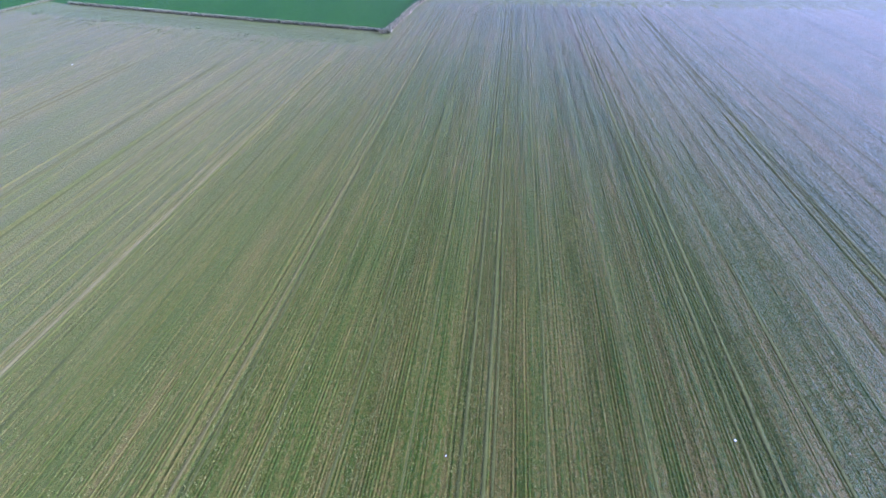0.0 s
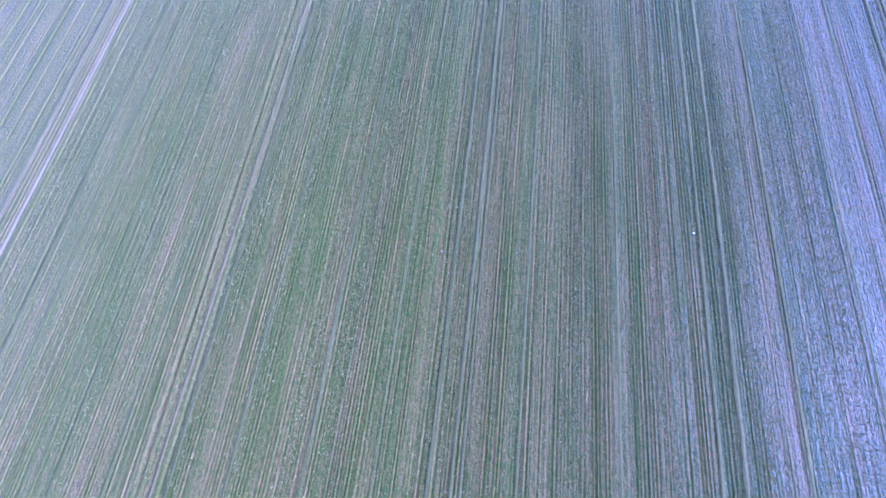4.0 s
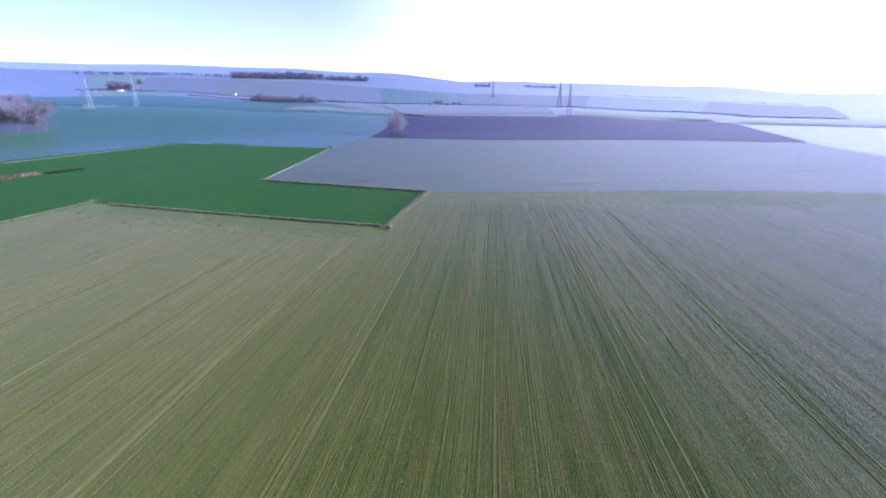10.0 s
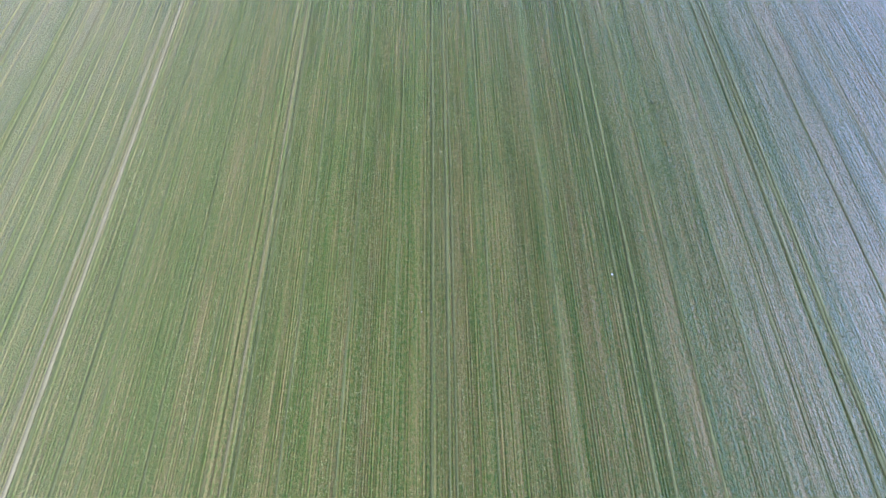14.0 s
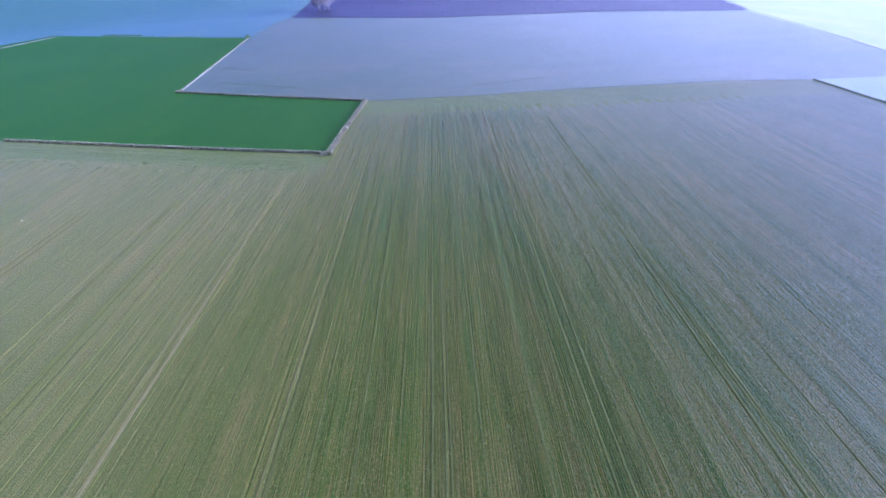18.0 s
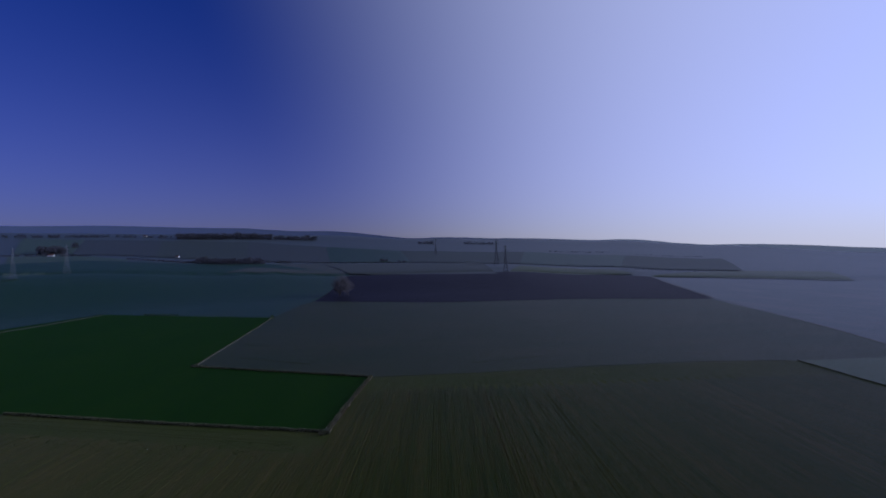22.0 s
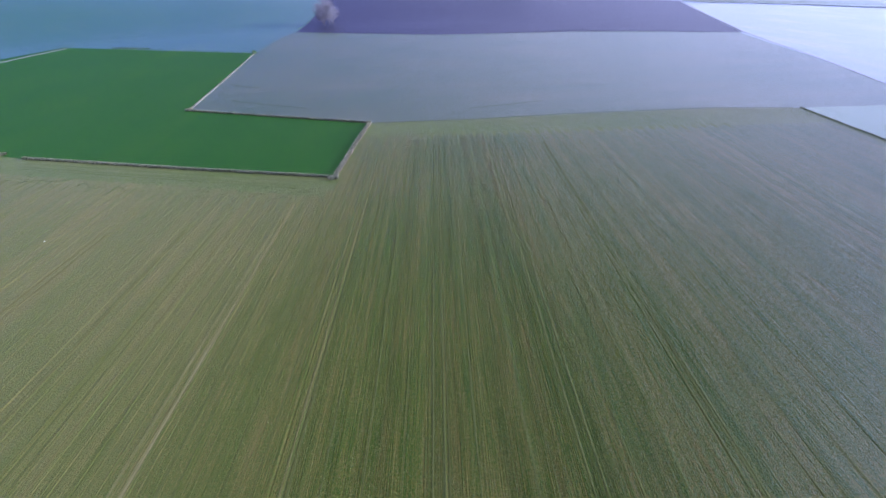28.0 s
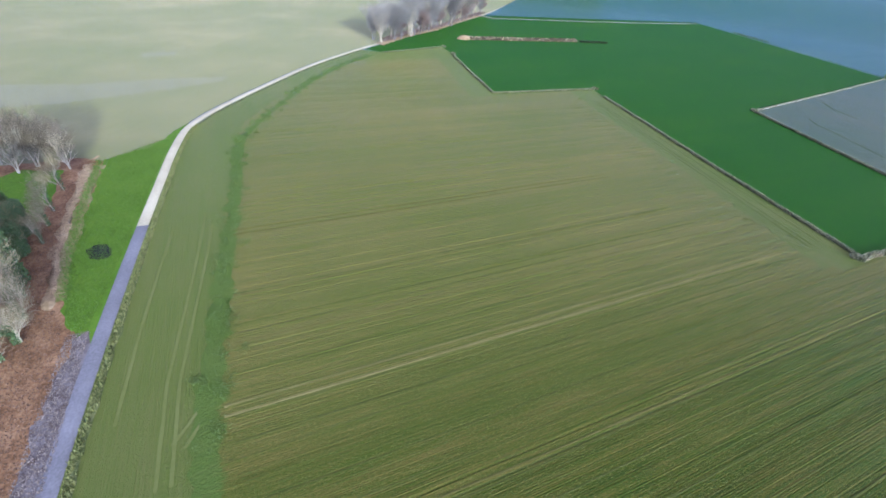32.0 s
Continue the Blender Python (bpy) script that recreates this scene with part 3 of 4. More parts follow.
    x += random.uniform(3.0, 8.0)
for i in range(30):
    x = -8 + i * 4.6 + random.uniform(-0.8, 0.8)
    y = 184.5 + random.uniform(-1.2, 1.2)
    strip("worn_row_end", [(x, y - random.uniform(4, 9)), (x + 0.1, y - 2), (x + 0.1, y), (x + 0.4, y + random.uniform(1.0, 3.0))], random.uniform(0.8, 2.0), M_ROWEND, 0.07, "pale worn turning patch at row end", "rut", ragged=0.6, crown=0.0)
for i in range(28):
    x = -46 - i * 4.5 + random.uniform(-0.8, 0.8)
    y = 127.5 + max(0, -58 - x) * 0.222 - 2.5 + random.uniform(-1, 1)
    strip("worn_row_end", [(x, y - random.uniform(4, 8)), (x + 0.1, y - 2), (x + 0.1, y), (x + 0.3, y + random.uniform(0.6, 1.8))], random.uniform(0.5, 1.1), M_ROWEND, 0.12, "pale worn turning patch at row end", "rut", ragged=0.7, crown=0.0)
for dy, w in ((9.5, 0.35), (7.7, 0.35), (4.0, 0.3)):
    strip("wheel_rut", [(-46, 141.2 - dy), (-100, 153.2 - dy), (-168, 168.6 - dy)], w, M_RUT_AND_SHADE, 0.06, "dark wheel rut along headland", "rut", ragged=0.9, crown=0.0)
strip("boundary_furrow", [(-33, 203), (22, 204.2), (62, 208), (132, 210), (173, 205.5)], 0.8, M_RUT, 0.06, "thin furrow between two fields", "rut", ragged=0.5, crown=0.0)


# old wheel marks in the grey field, pale bare spots in the ploughed one
for line in GREYMARKS:
    strip("wheel_rut", line, 0.7, M_RUT_AND_SHADE, 0.06, "dark curved wheel mark in grey field", "rut", ragged=0.7, crown=0.0)


# ---- grass banks between the fields ----
def bank(name, line, width, height, label, blades=38, mat=None, leaf=None):
    """A rough grass bank with uneven crest, and long dry tufts growing on it."""
    mat, leaf = mat or M_VERGE, leaf or M_DRYBLADE
    root = tagged(new(name), label, "grass bank")
    bm = bmesh.new()
    rows, xy = [], []
    rng = random.Random(int(abs(line[0][0]) * 10))
    for (x0, y0), (x1, y1) in zip(line, line[1:]):
        t = Vector((x1 - x0, y1 - y0))
        k = max(2, int(t.length / 0.9))
        p = Vector((-t.y, t.x)).normalized()
        for i in range(k + 1):
            c = Vector((x0, y0)) + t * (i / k) + p * 0.35 * noise.noise((x0 + i * 0.3, y0, 4))
            ring = []
            for s in (-1.0, -0.65, -0.25, 0.2, 0.6, 1.0):
                q = c + p * s * width / 2 * (1 + 0.35 * noise.noise((c.x * 0.5, c.y * 0.5, s)))
                hh = height * (1 - abs(s)) ** 0.6 * (0.75 + 0.7 * noise.noise((q.x * 0.5, q.y * 0.5, 8)) + 0.3 * noise.noise((q.x * 2, q.y * 2, 1)))
                ring.append(bm.verts.new((q.x, q.y, lie(q.x, q.y) + 0.03 + max(0, hh))))
            rows.append(ring)
            for _ in range(blades):
                s = rng.uniform(-0.9, 0.9)
                q = c + p * s * width / 2 + t.normalized() * rng.uniform(-0.5, 0.5)
                xy.append((q.x, q.y, lie(q.x, q.y) + height * (1 - abs(s)) ** 0.6 * 0.7))
    for r0, r1 in zip(rows, rows[1:]):
        for k in range(5):
            bm.faces.new((r0[k], r0[k + 1], r1[k + 1], r1[k]))
    bmesh.ops.recalc_face_normals(bm, faces=bm.faces[:])
    part("earth", bm, mat, root)
    verts, faces = [], []
    for x, y, z in xy:
        a, h = rng.uniform(0, 6.28), height * rng.uniform(0.4, 1.0) + 0.15
        w = 0.08 + 0.1 * rng.random()
        dx, dy = math.cos(a), math.sin(a)
        n = len(verts)
        verts += [(x - dy * w, y + dx * w, z - 0.1), (x + dy * w, y - dx * w, z - 0.1), (x + dx * h * 0.5, y + dy * h * 0.5, z + h)]
        faces.append((n, n + 1, n + 2))
    ob = new("grass", mesh_of("grass", verts, faces, leaf))
    ob.parent = root
    return root


M_VERGEGREEN = rough_material("yellow_green_verge", ((0.0238, 0.034, 0.00816), (0.0578, 0.0646, 0.0204), (0.1088, 0.1054, 0.0442)), 2.0, 0.3)
M_CLAYBANK = rough_material("reddish_grass_bank", ((0.034, 0.0238, 0.01224), (0.0884, 0.06256, 0.0374), (0.204, 0.17, 0.1122)), 1.5, 0.3)
bank("grass_bank", [(-37.4, 139.2), (-35.5, 170), (-33.0, 203)], 1.6, 0.95, "pale tussocky grass bank with reddish earth side", 30, M_CLAYBANK)
bank("grass_bank", [(-38.5, 140.3), (-100, 153.2), (-171, 169.4)], 0.85, 0.7, "long dry grass bank along green crop")
bank("grass_bank", [(-184.6, 173.5), (-188, 113.5)], 0.8, 0.6, "pale dry grass bank beside wheat")
bank("grass_bank", [(-188.5, 113.2), (-230, 120.5), (-272, 128.6)], 0.9, 0.7, "dry grass bank with shaded side")
bank("grass_bank", [(-295, 131), (-287, 106), (-281, 84)], 1.2, 0.4, "thin ragged grass edge beside wheat", 14)
bank("grass_bank", [(-33.4, 203.4), (-85, 219.5), (-135, 235.8)], 0.9, 0.7, "thin dry grass bank along grey field")
bank("grass_bank", [(-135.5, 236), (-151, 330), (-168, 428)], 1.1, 0.5, "pale stony grass bank along grey field", 14, M_TRACK)
bank("grass_bank", [(174.2, 205), (174, 160), (173.5, 100), (172, -36)], 1.1, 0.35, "grass bank bordering light field", 10, M_VERGEGREEN)
VERGE = [(c[0] + 0.35, c[1] + 2.25) for c in eased(ROAD)[10:46]]
M_VERGEBLADE = leaf_material("verge_blades", (0.04, 0.05, 0.01), (0.15, 0.148, 0.05), 0.8)
bank("grass_bank", VERGE, 1.25, 0.45, "tufted yellow-green verge beside farm lane", 40, M_VERGEGREEN, M_VERGEBLADE)
bank("grass_bank", [(c[0] + 1.2, c[1] + 1.8) for c in eased(ROAD)[45:66]], 0.9, 0.3, "thin verge beside farm lane bend", 8)
for x, y in ((-184.5, 174.5), (-272, 129.5), (-37.6, 138.8), (-135.5, 236.5), (-294, 132)):
    bank("grass_clump", [(x - 1.2, y - 0.4), (x + 1.0, y + 0.5)], 1.4, 0.9, "pale dry grass clump at field corner", 60)


# ---- lane, verge and earth by the trees ----
M_STUBBLE = field_material("bleached_stubble", (0.115, 0.104, 0.06), (0.102, 0.096, 0.052), (0.09, 0.086, 0.045), turn=-75, rows=0.4, patch=0.8, sheen=0.003, shine=0.03, retro=0.8)
sheet("stubble_patch", [(-203, -86), (-205, -66), (-214, -40), (-228, -8), (-236, -6), (-236, -30), (-232, -60), (-236, -96)], M_STUBBLE, 0.09, "bleached stubble streak in pale field", "field", ragged=2.2)
sheet("stubble_patch", [(-279, -46), (-283, -30), (-292, -30), (-290, -46)], M_STUBBLE, 0.09, "bleached stubble streak in pale field", "field", ragged=1.8)
M_LANEOLD = rough_material("bleached_asphalt", ((0.2, 0.168, 0.105), (0.265, 0.225, 0.14), (0.33, 0.285, 0.185)), 2.5, 0.1, 0.9, 0.01)
ribbon("road", [(-105.9, -27.25)] + eased(ROAD)[31:] + [(-357, 142), (-400, 190), (-446, 240)], 2.5, M_LANEOLD, 0.1, "older bleached section of farm lane")
ribbon("road", [(-437, 236), (-500, 296), (-564, 358), (-735, 552)], 3.0, M_LANEOLD, 0.25, "pale lane running on through far fields")
ribbon("track", [(-436, 232), (-418, 240), (-412, 290), (-404, 350), (-398, 430), (-398, 505)], 2.6, M_TRACK, 0.5, "pale grassy farm track", "track")
ribbon("track", [(448, 884), (400, 740), (350, 592), (311, 476)], 2.2, M_TRACK, 0.45, "pale track along ploughed field", "track")
ribbon("track", [(311, 476), (266, 298), (247, 233), (228, 190), (205, 110)], 1.0, M_TRACK, 0.12, "pale track along grey field", "track")
sheet("grass_verge", [(-68, -30.4), (-89, -28.9), (-126, -26.1), (-153, -23.8), (-165, -21.6), (-171, -20.4), (-178, -17.4), (-170, -23.3), (-159.5, -27.6), (-153.7, -30.9), (-152.2, -35.2), (-147.8, -41), (-132, -41), (-116, -40.2), (-104, -39.8), (-92.5, -38.8), (-81, -37.4), (-75, -36)], M_LAWN, 0.06, "bright green mown verge by lane", "grass", ragged=0.9)
sheet("lawn", [(-95, -51), (-118, -49), (-143, -50), (-146, -60), (-135, -72), (-100, -75)], M_LAWN, 0.07, "shaded green lawn among trees", "grass", ragged=1.2)
sheet("leaf_litter", [(-20, -33), (-46, -32.2), (-66, -31.2), (-73, -31.6), (-74, -33.5), (-81, -35.5), (-92.5, -37.5), (-116, -38.8), (-146, -39.5), (-151, -48), (-150, -75), (-90, -90), (-30, -80)], M_LITTER, 0.055, "reddish brown leaf litter and earth", "earth", ragged=1.0)
M_WORNGRASS = rough_material("worn_grass_edge", ((0.055, 0.062, 0.012), (0.1, 0.088, 0.032), (0.16, 0.125, 0.062)), 1.4, 0.2)
strip("worn_edge", [(-82, -38.4), (-92.5, -39.9), (-104, -40.9), (-118, -41.6), (-146, -42.2)], 2.8, M_WORNGRASS, 0.075, "worn tan grass edge of verge", "grass", ragged=1.4)
strip("bare_edge", [(-84, -39.6), (-100, -42.0), (-118, -43.8), (-148, -44.6)], 2.2, M_BANK, 0.08, "bare sandy earth edge", "earth", ragged=1.9)
strip("bare_edge", [(-148, -44.6), (-150, -43.6), (-152, -43.2)], 1.2, M_BANK, 0.15, "pale earth heap", "earth", ragged=0.7, crown=0.3)
sheet("gravel_apron", [(-20, -32.0), (-43, -31.2), (-66, -30.4), (-72, -31.6), (-70, -33.4), (-62, -34.4), (-52, -34.6), (-40, -34.6), (-20, -35.6)], rough_material("leafy_gravel", ((0.035, 0.022, 0.015), (0.075, 0.062, 0.056), (0.115, 0.1, 0.094)), 0.9, 0.3), 0.075, "grey gravel apron strewn with leaves", "gravel", ragged=1.0)


def scatter(box, count, seed):
    r = np.random.default_rng(seed)
    return np.column_stack([r.uniform(box[0], box[1], count), r.uniform(box[2], box[3], count)])


M_LEAVES = leaf_material("fallen_leaves", (0.03, 0.017, 0.008), (0.14, 0.08, 0.042), 0.8)
M_PALELEAVES = leaf_material("bleached_leaves", (0.035, 0.02, 0.011), (0.17, 0.14, 0.115), 0.8)
M_LAWNBLADE = leaf_material("lawn_blades", (0.03, 0.058, 0.004), (0.066, 0.108, 0.01), 0.7)
p = scatter((-112, -30, -62, -35), 26000, 3)
p = p[p[:, 1] < np.interp(p[:, 0], [-150, -116, -92.5, -81, -76, -68, -40], [-44, -43, -41, -39, -36.5, -35, -35])]
tufts("fallen_leaves", p, 0.1, 0.24, M_LEAVES, "brown fallen leaves strewn under trees", 0.07, "leaves", 1.6)
g = np.random.default_rng(9)
u = g.uniform(-148, -84, 1500)
edge = np.interp(u, [-148, -118, -100, -84], [-44.6, -43.8, -42.0, -39.6])
tufts("fallen_leaves", np.column_stack([u, edge - 0.5 + g.normal(0, 0.9, len(u))]), 0.1, 0.22, M_LEAVES, "brown leaves blown along bare earth edge", 0.1, "leaves", 1.5)
u = g.uniform(-148, -82, 2400)
edge = np.interp(u, [-148, -118, -100, -84], [-44.6, -43.8, -42.0, -39.6])
tufts("grass_blades", np.column_stack([u, edge + 2.2 + g.normal(0, 0.6, len(u))]), 0.22, 0.2, M_LAWNBLADE, "straggling grass blades beside bare earth edge", 0.08, "grass", 0.9)
p = scatter((-72, -24, -35, -31.4), 5200, 4)
tufts("fallen_leaves", p, 0.08, 0.2, M_PALELEAVES, "bleached fallen leaves on gravel apron", 0.09, "leaves", 1.6)
p = scatter((-160, -72, -43, -25), 40000, 5)
lo = np.interp(p[:, 0], [-178, -160, -149, -132, -116, -104, -92.5, -81, -75, -70], [-21, -28, -40, -40.4, -39.8, -39.4, -38.4, -37, -35.6, -33])
hi = np.interp(p[:, 0], [-180, -171, -153, -126, -89, -68], [-18, -22, -25.2, -27.4, -30.4, -32.4])
p = p[(p[:, 1] > lo) & (p[:, 1] < hi)]
tufts("grass_blades", p, 0.16, 0.16, M_LAWNBLADE, "short bright grass blades of the verge", 0.05, "grass", 0.8)


def blob(name, cx, cy, rx, ry, z, h, mat, label, category, turn=0.0, seed=1, kind=""):
    bm = bmesh.new()
    rings = []
    for k in range(6):
        s = 1 - k / 6
        ring = []
        for i in range(28):
            a = 2 * math.pi * i / 28
            w = s * (1 + 0.28 * noise.noise((math.cos(a) * 2, math.sin(a) * 2, seed)) + 0.12 * noise.noise((math.cos(a) * 6, math.sin(a) * 6, seed)))
            x, y = rx * w * math.cos(a), ry * w * math.sin(a)
            c, d = math.cos(radians(turn)), math.sin(radians(turn))
            px, py = cx + x * c - y * d, cy + x * d + y * c
            ring.append(bm.verts.new((px, py, lie(px, py) + z + h * (1 - s ** 2) * (1 + 0.3 * noise.noise((px, py, 3))))))
        rings.append(ring)
    for r0, r1 in zip(rings, rings[1:]):
        for i in range(28):
            bm.faces.new((r0[i], r0[(i + 1) % 28], r1[(i + 1) % 28], r1[i])).smooth = True
    bm.faces.new(rings[-1])
    bmesh.ops.recalc_face_normals(bm, faces=bm.faces[:])
    return tagged(part(name, bm, mat), label, category, kind=kind)


M_ASH = rough_material("burnt_ash", ((0.004, 0.004, 0.004), (0.008, 0.008, 0.0075), (0.02, 0.019, 0.016)), 2.0, 0.4)
blob("bonfire_patch", -97.3, -34.2, 3.4, 2.1, 0.07, 0.06, M_ASH, "burnt black ash patch on grass verge", "ash patch", 30, 2)
blob("earth_mound", -82.5, -39.8, 2.6, 1.2, 0.06, 0.3, M_BANK, "low sandy earth mound at lane edge", "mound", 10, 5)

for x, y, rx, ry in ((118, 766, 7, 3), (148, 905, 9, 4), (-128, 632, 9, 3)):
    blob("bare_patch", x, y, rx, ry, 0.3, 0.25, M_TRACK, "pale chalky bare patch on ploughed soil", "earth", 5, 3, "stuff")

# stones lying in the wheat
M_STONE = rough_material("pale_stone", ((0.408, 0.3944, 0.3672), (0.4896, 0.476, 0.4488), (0.544, 0.5372, 0.5168)), 6, 1, 0.8, 0.01)
for x, y, r in ((19.2, 22.1, 0.085), (-3.8, 17.9, 0.05), (-111, 102.3, 0.14), (-3.4, 187.6, 0.15), (-90, 132, 0.12)):
    bm = bmesh.new()
    bmesh.ops.create_icosphere(bm, subdivisions=2, radius=r)
    for v in bm.verts:
        v.co *= 1 + 0.35 * noise.noise(v.co * 3 / r * 0.4 + Vector((x, y, 0)))
        v.co.z *= 0.75
    ob = part("field_stone", bm, M_STONE)
    ob.location = (x, y, 0.12 + r * 0.4)
    tagged(ob, "pale flint stone lying among wheat rows", "stone", "field stones")

# ---- muck heap in the green field ----
M_MUCK = rough_material("dark_manure", ((0.008, 0.006, 0.003), (0.026, 0.02, 0.01), (0.085, 0.068, 0.036)), 0.6, 0.2)


def muck_heap():
    root = tagged(new("muck_heap"), "long brown manure heap with pale end pile", "heap")
    bm = bmesh.new()
    rows = []
    for i in range(120):
        s = i / 119
        cx, cy = -319.5 + 12 * s, 164 + 92 * s
        ring = []
        for k in range(11):
            u = k / 5 - 1
            h = 2.3 * max(0, 1 - abs(u) ** 1.8) * (0.8 + 0.5 * noise.noise((s * 30, u * 2, 1)) + 0.35 * noise.noise((s * 90, u * 5, 4)))
            ring.append(bm.verts.new((cx + u * 3.0 * (1 + 0.2 * noise.noise((s * 40, u, 8))), cy, 0.04 + max(0, h))))
        rows.append(ring)
    for r0, r1 in zip(rows, rows[1:]):
        for k in range(10):
            bm.faces.new((r0[k], r0[k + 1], r1[k + 1], r1[k]))
    bmesh.ops.recalc_face_normals(bm, faces=bm.faces[:])
    part("manure", bm, M_MUCK, root)
    lumps, lf = [], []
    rng = random.Random(4)
    for _ in range(420):
        s, u = rng.random(), rng.uniform(-0.9, 0.9)
        x, y, r = -319.5 + 12 * s + u * 2.8, 164 + 92 * s, rng.uniform(0.25, 0.8)
        z = 2.2 * (1 - abs(u) ** 1.8) * 0.8
        n = len(lumps)
        for dx, dy, dz in ((1, 0, 0), (-1, 0, 0), (0, 1, 0), (0, -1, 0), (0, 0, 1), (0, 0, -1)):
            k = r * rng.uniform(0.6, 1.2)
            lumps.append((x + dx * k, y + dy * k, z + dz * k))
        lf += [(n + a, n + b, n + c) for a, b, c in ((0, 2, 4), (2, 1, 4), (1, 3, 4), (3, 0, 4), (2, 0, 5), (1, 2, 5), (3, 1, 5), (0, 3, 5))]
    ob = new("lump", mesh_of("lump", lumps, lf, leaf_material("straw_lumps", (0.014, 0.011, 0.006), (0.2, 0.165, 0.095), 0.95)))
    ob.parent = root
    tagged(ob, "loose straw lumps", kind="stuff")
    bm = bmesh.new()
    bmesh.ops.create_icosphere(bm, subdivisions=4, radius=1)
    for v in bm.verts:
        k = 1 + 0.2 * noise.noise(v.co * 2.5)
        v.co = Vector((-320.5 + v.co.x * 3.8 * k, 160.5 + v.co.y * 5.5 * k, 0.0 + v.co.z * 2.4 * k))
    part("end_pile", bm, M_BANK, root, "pale sandy end pile")


muck_heap()


# ---- bare winter trees ----
def bark(name, dark, light):
    return rough_material(name, (dark, tuple((a + b) / 2 for a, b in zip(dark, light)), light), 4.0, 0.6, 0.9, 0.02)


M_BARK = bark("grey_bark", (0.055, 0.05, 0.042), (0.17, 0.155, 0.13))
M_BARKPALE = bark("pale_bark", (0.17, 0.14, 0.09), (0.38, 0.33, 0.23))
M_TWIG = leaf_material("grey_twigs", (0.06, 0.054, 0.045), (0.2, 0.18, 0.15), 0.9)
M_TWIGPALE = leaf_material("pale_grey_twigs", (0.075, 0.068, 0.058), (0.23, 0.21, 0.18), 0.9)
M_TWIGRED = leaf_material("rusty_twigs", (0.05, 0.037, 0.03), (0.18, 0.125, 0.095), 0.9)
M_TWIGLILAC = leaf_material("lilac_grey_twigs", (0.075, 0.068, 0.072), (0.2, 0.18, 0.184), 0.9)
M_TWIGDARK = leaf_material("dusky_twigs", (0.03, 0.024, 0.014), (0.1, 0.08, 0.05), 0.9)
M_TWIGOLIVE = leaf_material("mossy_twigs", (0.045, 0.037, 0.016), (0.19, 0.155, 0.08), 0.9)
M_IVY = leaf_material("ivy_leaves", (0.017, 0.034, 0.0102), (0.068, 0.102, 0.034), 0.5)


def tube(verts, faces, a, b, ra, rb, sides):
    d = (b - a).normalized()
    u = d.orthogonal().normalized()
    w = d.cross(u)
    n = len(verts)
    for p, r in ((a, ra), (b, rb)):
        for i in range(sides):
            t = 2 * math.pi * i / sides
            verts.append(p + (u * math.cos(t) + w * math.sin(t)) * r)
    for i in range(sides):
        j = (i + 1) % sides
        faces.append((n + i, n + j, n + sides + j, n + sides + i))


def bare_tree(height, spread, seed, twigs=2600, mat=None, ivy=0, stems=1, apart=0.6, ivy_top=0.5, ivy_wide=1.3, skin=None, label="", name="bare_tree", group=""):
    """A leafless tree: tapered trunk and forking limbs, and a crown of fine twigs."""
    rng = random.Random(seed)
    root = tagged(new(name), label, "tree", group)
    wood, wf, ends = [], [], []

    def grow(p, d, length, r, level):
        steps = 3 if level < 2 else 2
        for s in range(steps):
            d2 = (d + Vector((rng.uniform(-1, 1), rng.uniform(-1, 1), rng.uniform(-0.3, 0.6))) * (0.08 + 0.09 * level)).normalized()
            q = p + d2 * length / steps
            tube(wood, wf, p, q, r, r * 0.8, 7 if level == 0 else 5 if level < 3 else 3)
            p, d, r = q, d2, r * 0.8
            if level < 4:
                for _ in range(2 if level < 3 else 1):
                    side = Vector((rng.uniform(-1, 1), rng.uniform(-1, 1), rng.uniform(-0.2, 0.7))).normalized()
                    nd = (d * 0.75 + side * spread).normalized()
                    grow(p, nd, length * rng.uniform(0.5, 0.78), r * 0.55, level + 1)
            if level >= 2:
                ends.append((p.copy(), d.copy()))
        if level < 4:
            grow(p, (d + Vector((rng.uniform(-1, 1), rng.uniform(-1, 1), 0.3)) * 0.25).normalized(), length * 0.62, r * 0.8, level + 1)

    for k in range(stems):
        a = Vector((rng.uniform(-1, 1) * apart * (stems > 1), rng.uniform(-1, 1) * apart * (stems > 1), -0.2))
        grow(a, Vector((rng.uniform(-0.15, 0.15), rng.uniform(-0.15, 0.15), 1)).normalized(), height * 0.42, height * 0.0125 + 0.07, 0)
    ob = new("trunk", mesh_of("trunk", wood, wf, skin or M_BARK, True))
    ob.parent = root
    tv, tf = [], []
    for _ in range(twigs):
        p, d = rng.choice(ends)
        e = (d * 0.6 + Vector((rng.uniform(-1, 1), rng.uniform(-1, 1), rng.uniform(-0.5, 1)))).normalized()
        ln = height * rng.uniform(0.03, 0.085)
        side = e.orthogonal().normalized() * (0.012 + 0.0008 * height)
        n = len(tv)
        q = p + d * rng.uniform(-0.5, 0.3)
        tv += [q - side, q + side, q + e * ln]
        tf.append((n, n + 1, n + 2))
    ob = new("crown", mesh_of("crown", tv, tf, mat or M_TWIG))
    ob.parent = root
    if ivy:
        iv, fv = [], []
        for _ in range(ivy):
            h = height * rng.uniform(0.02, ivy_top)
            a = rng.uniform(0, 6.28)
            r = rng.uniform(0.2, ivy_wide)
            c = Vector((r * math.cos(a), r * math.sin(a), h))
            u = Vector((rng.uniform(-1, 1), rng.uniform(-1, 1), rng.uniform(-1, 1))).normalized()
            w = u.orthogonal().normalized()
            n = len(iv)
            iv += [c + u * 0.22, c + w * 0.2, c - u * 0.22, c - w * 0.2]
            fv.append((n, n + 1, n + 2, n + 3))
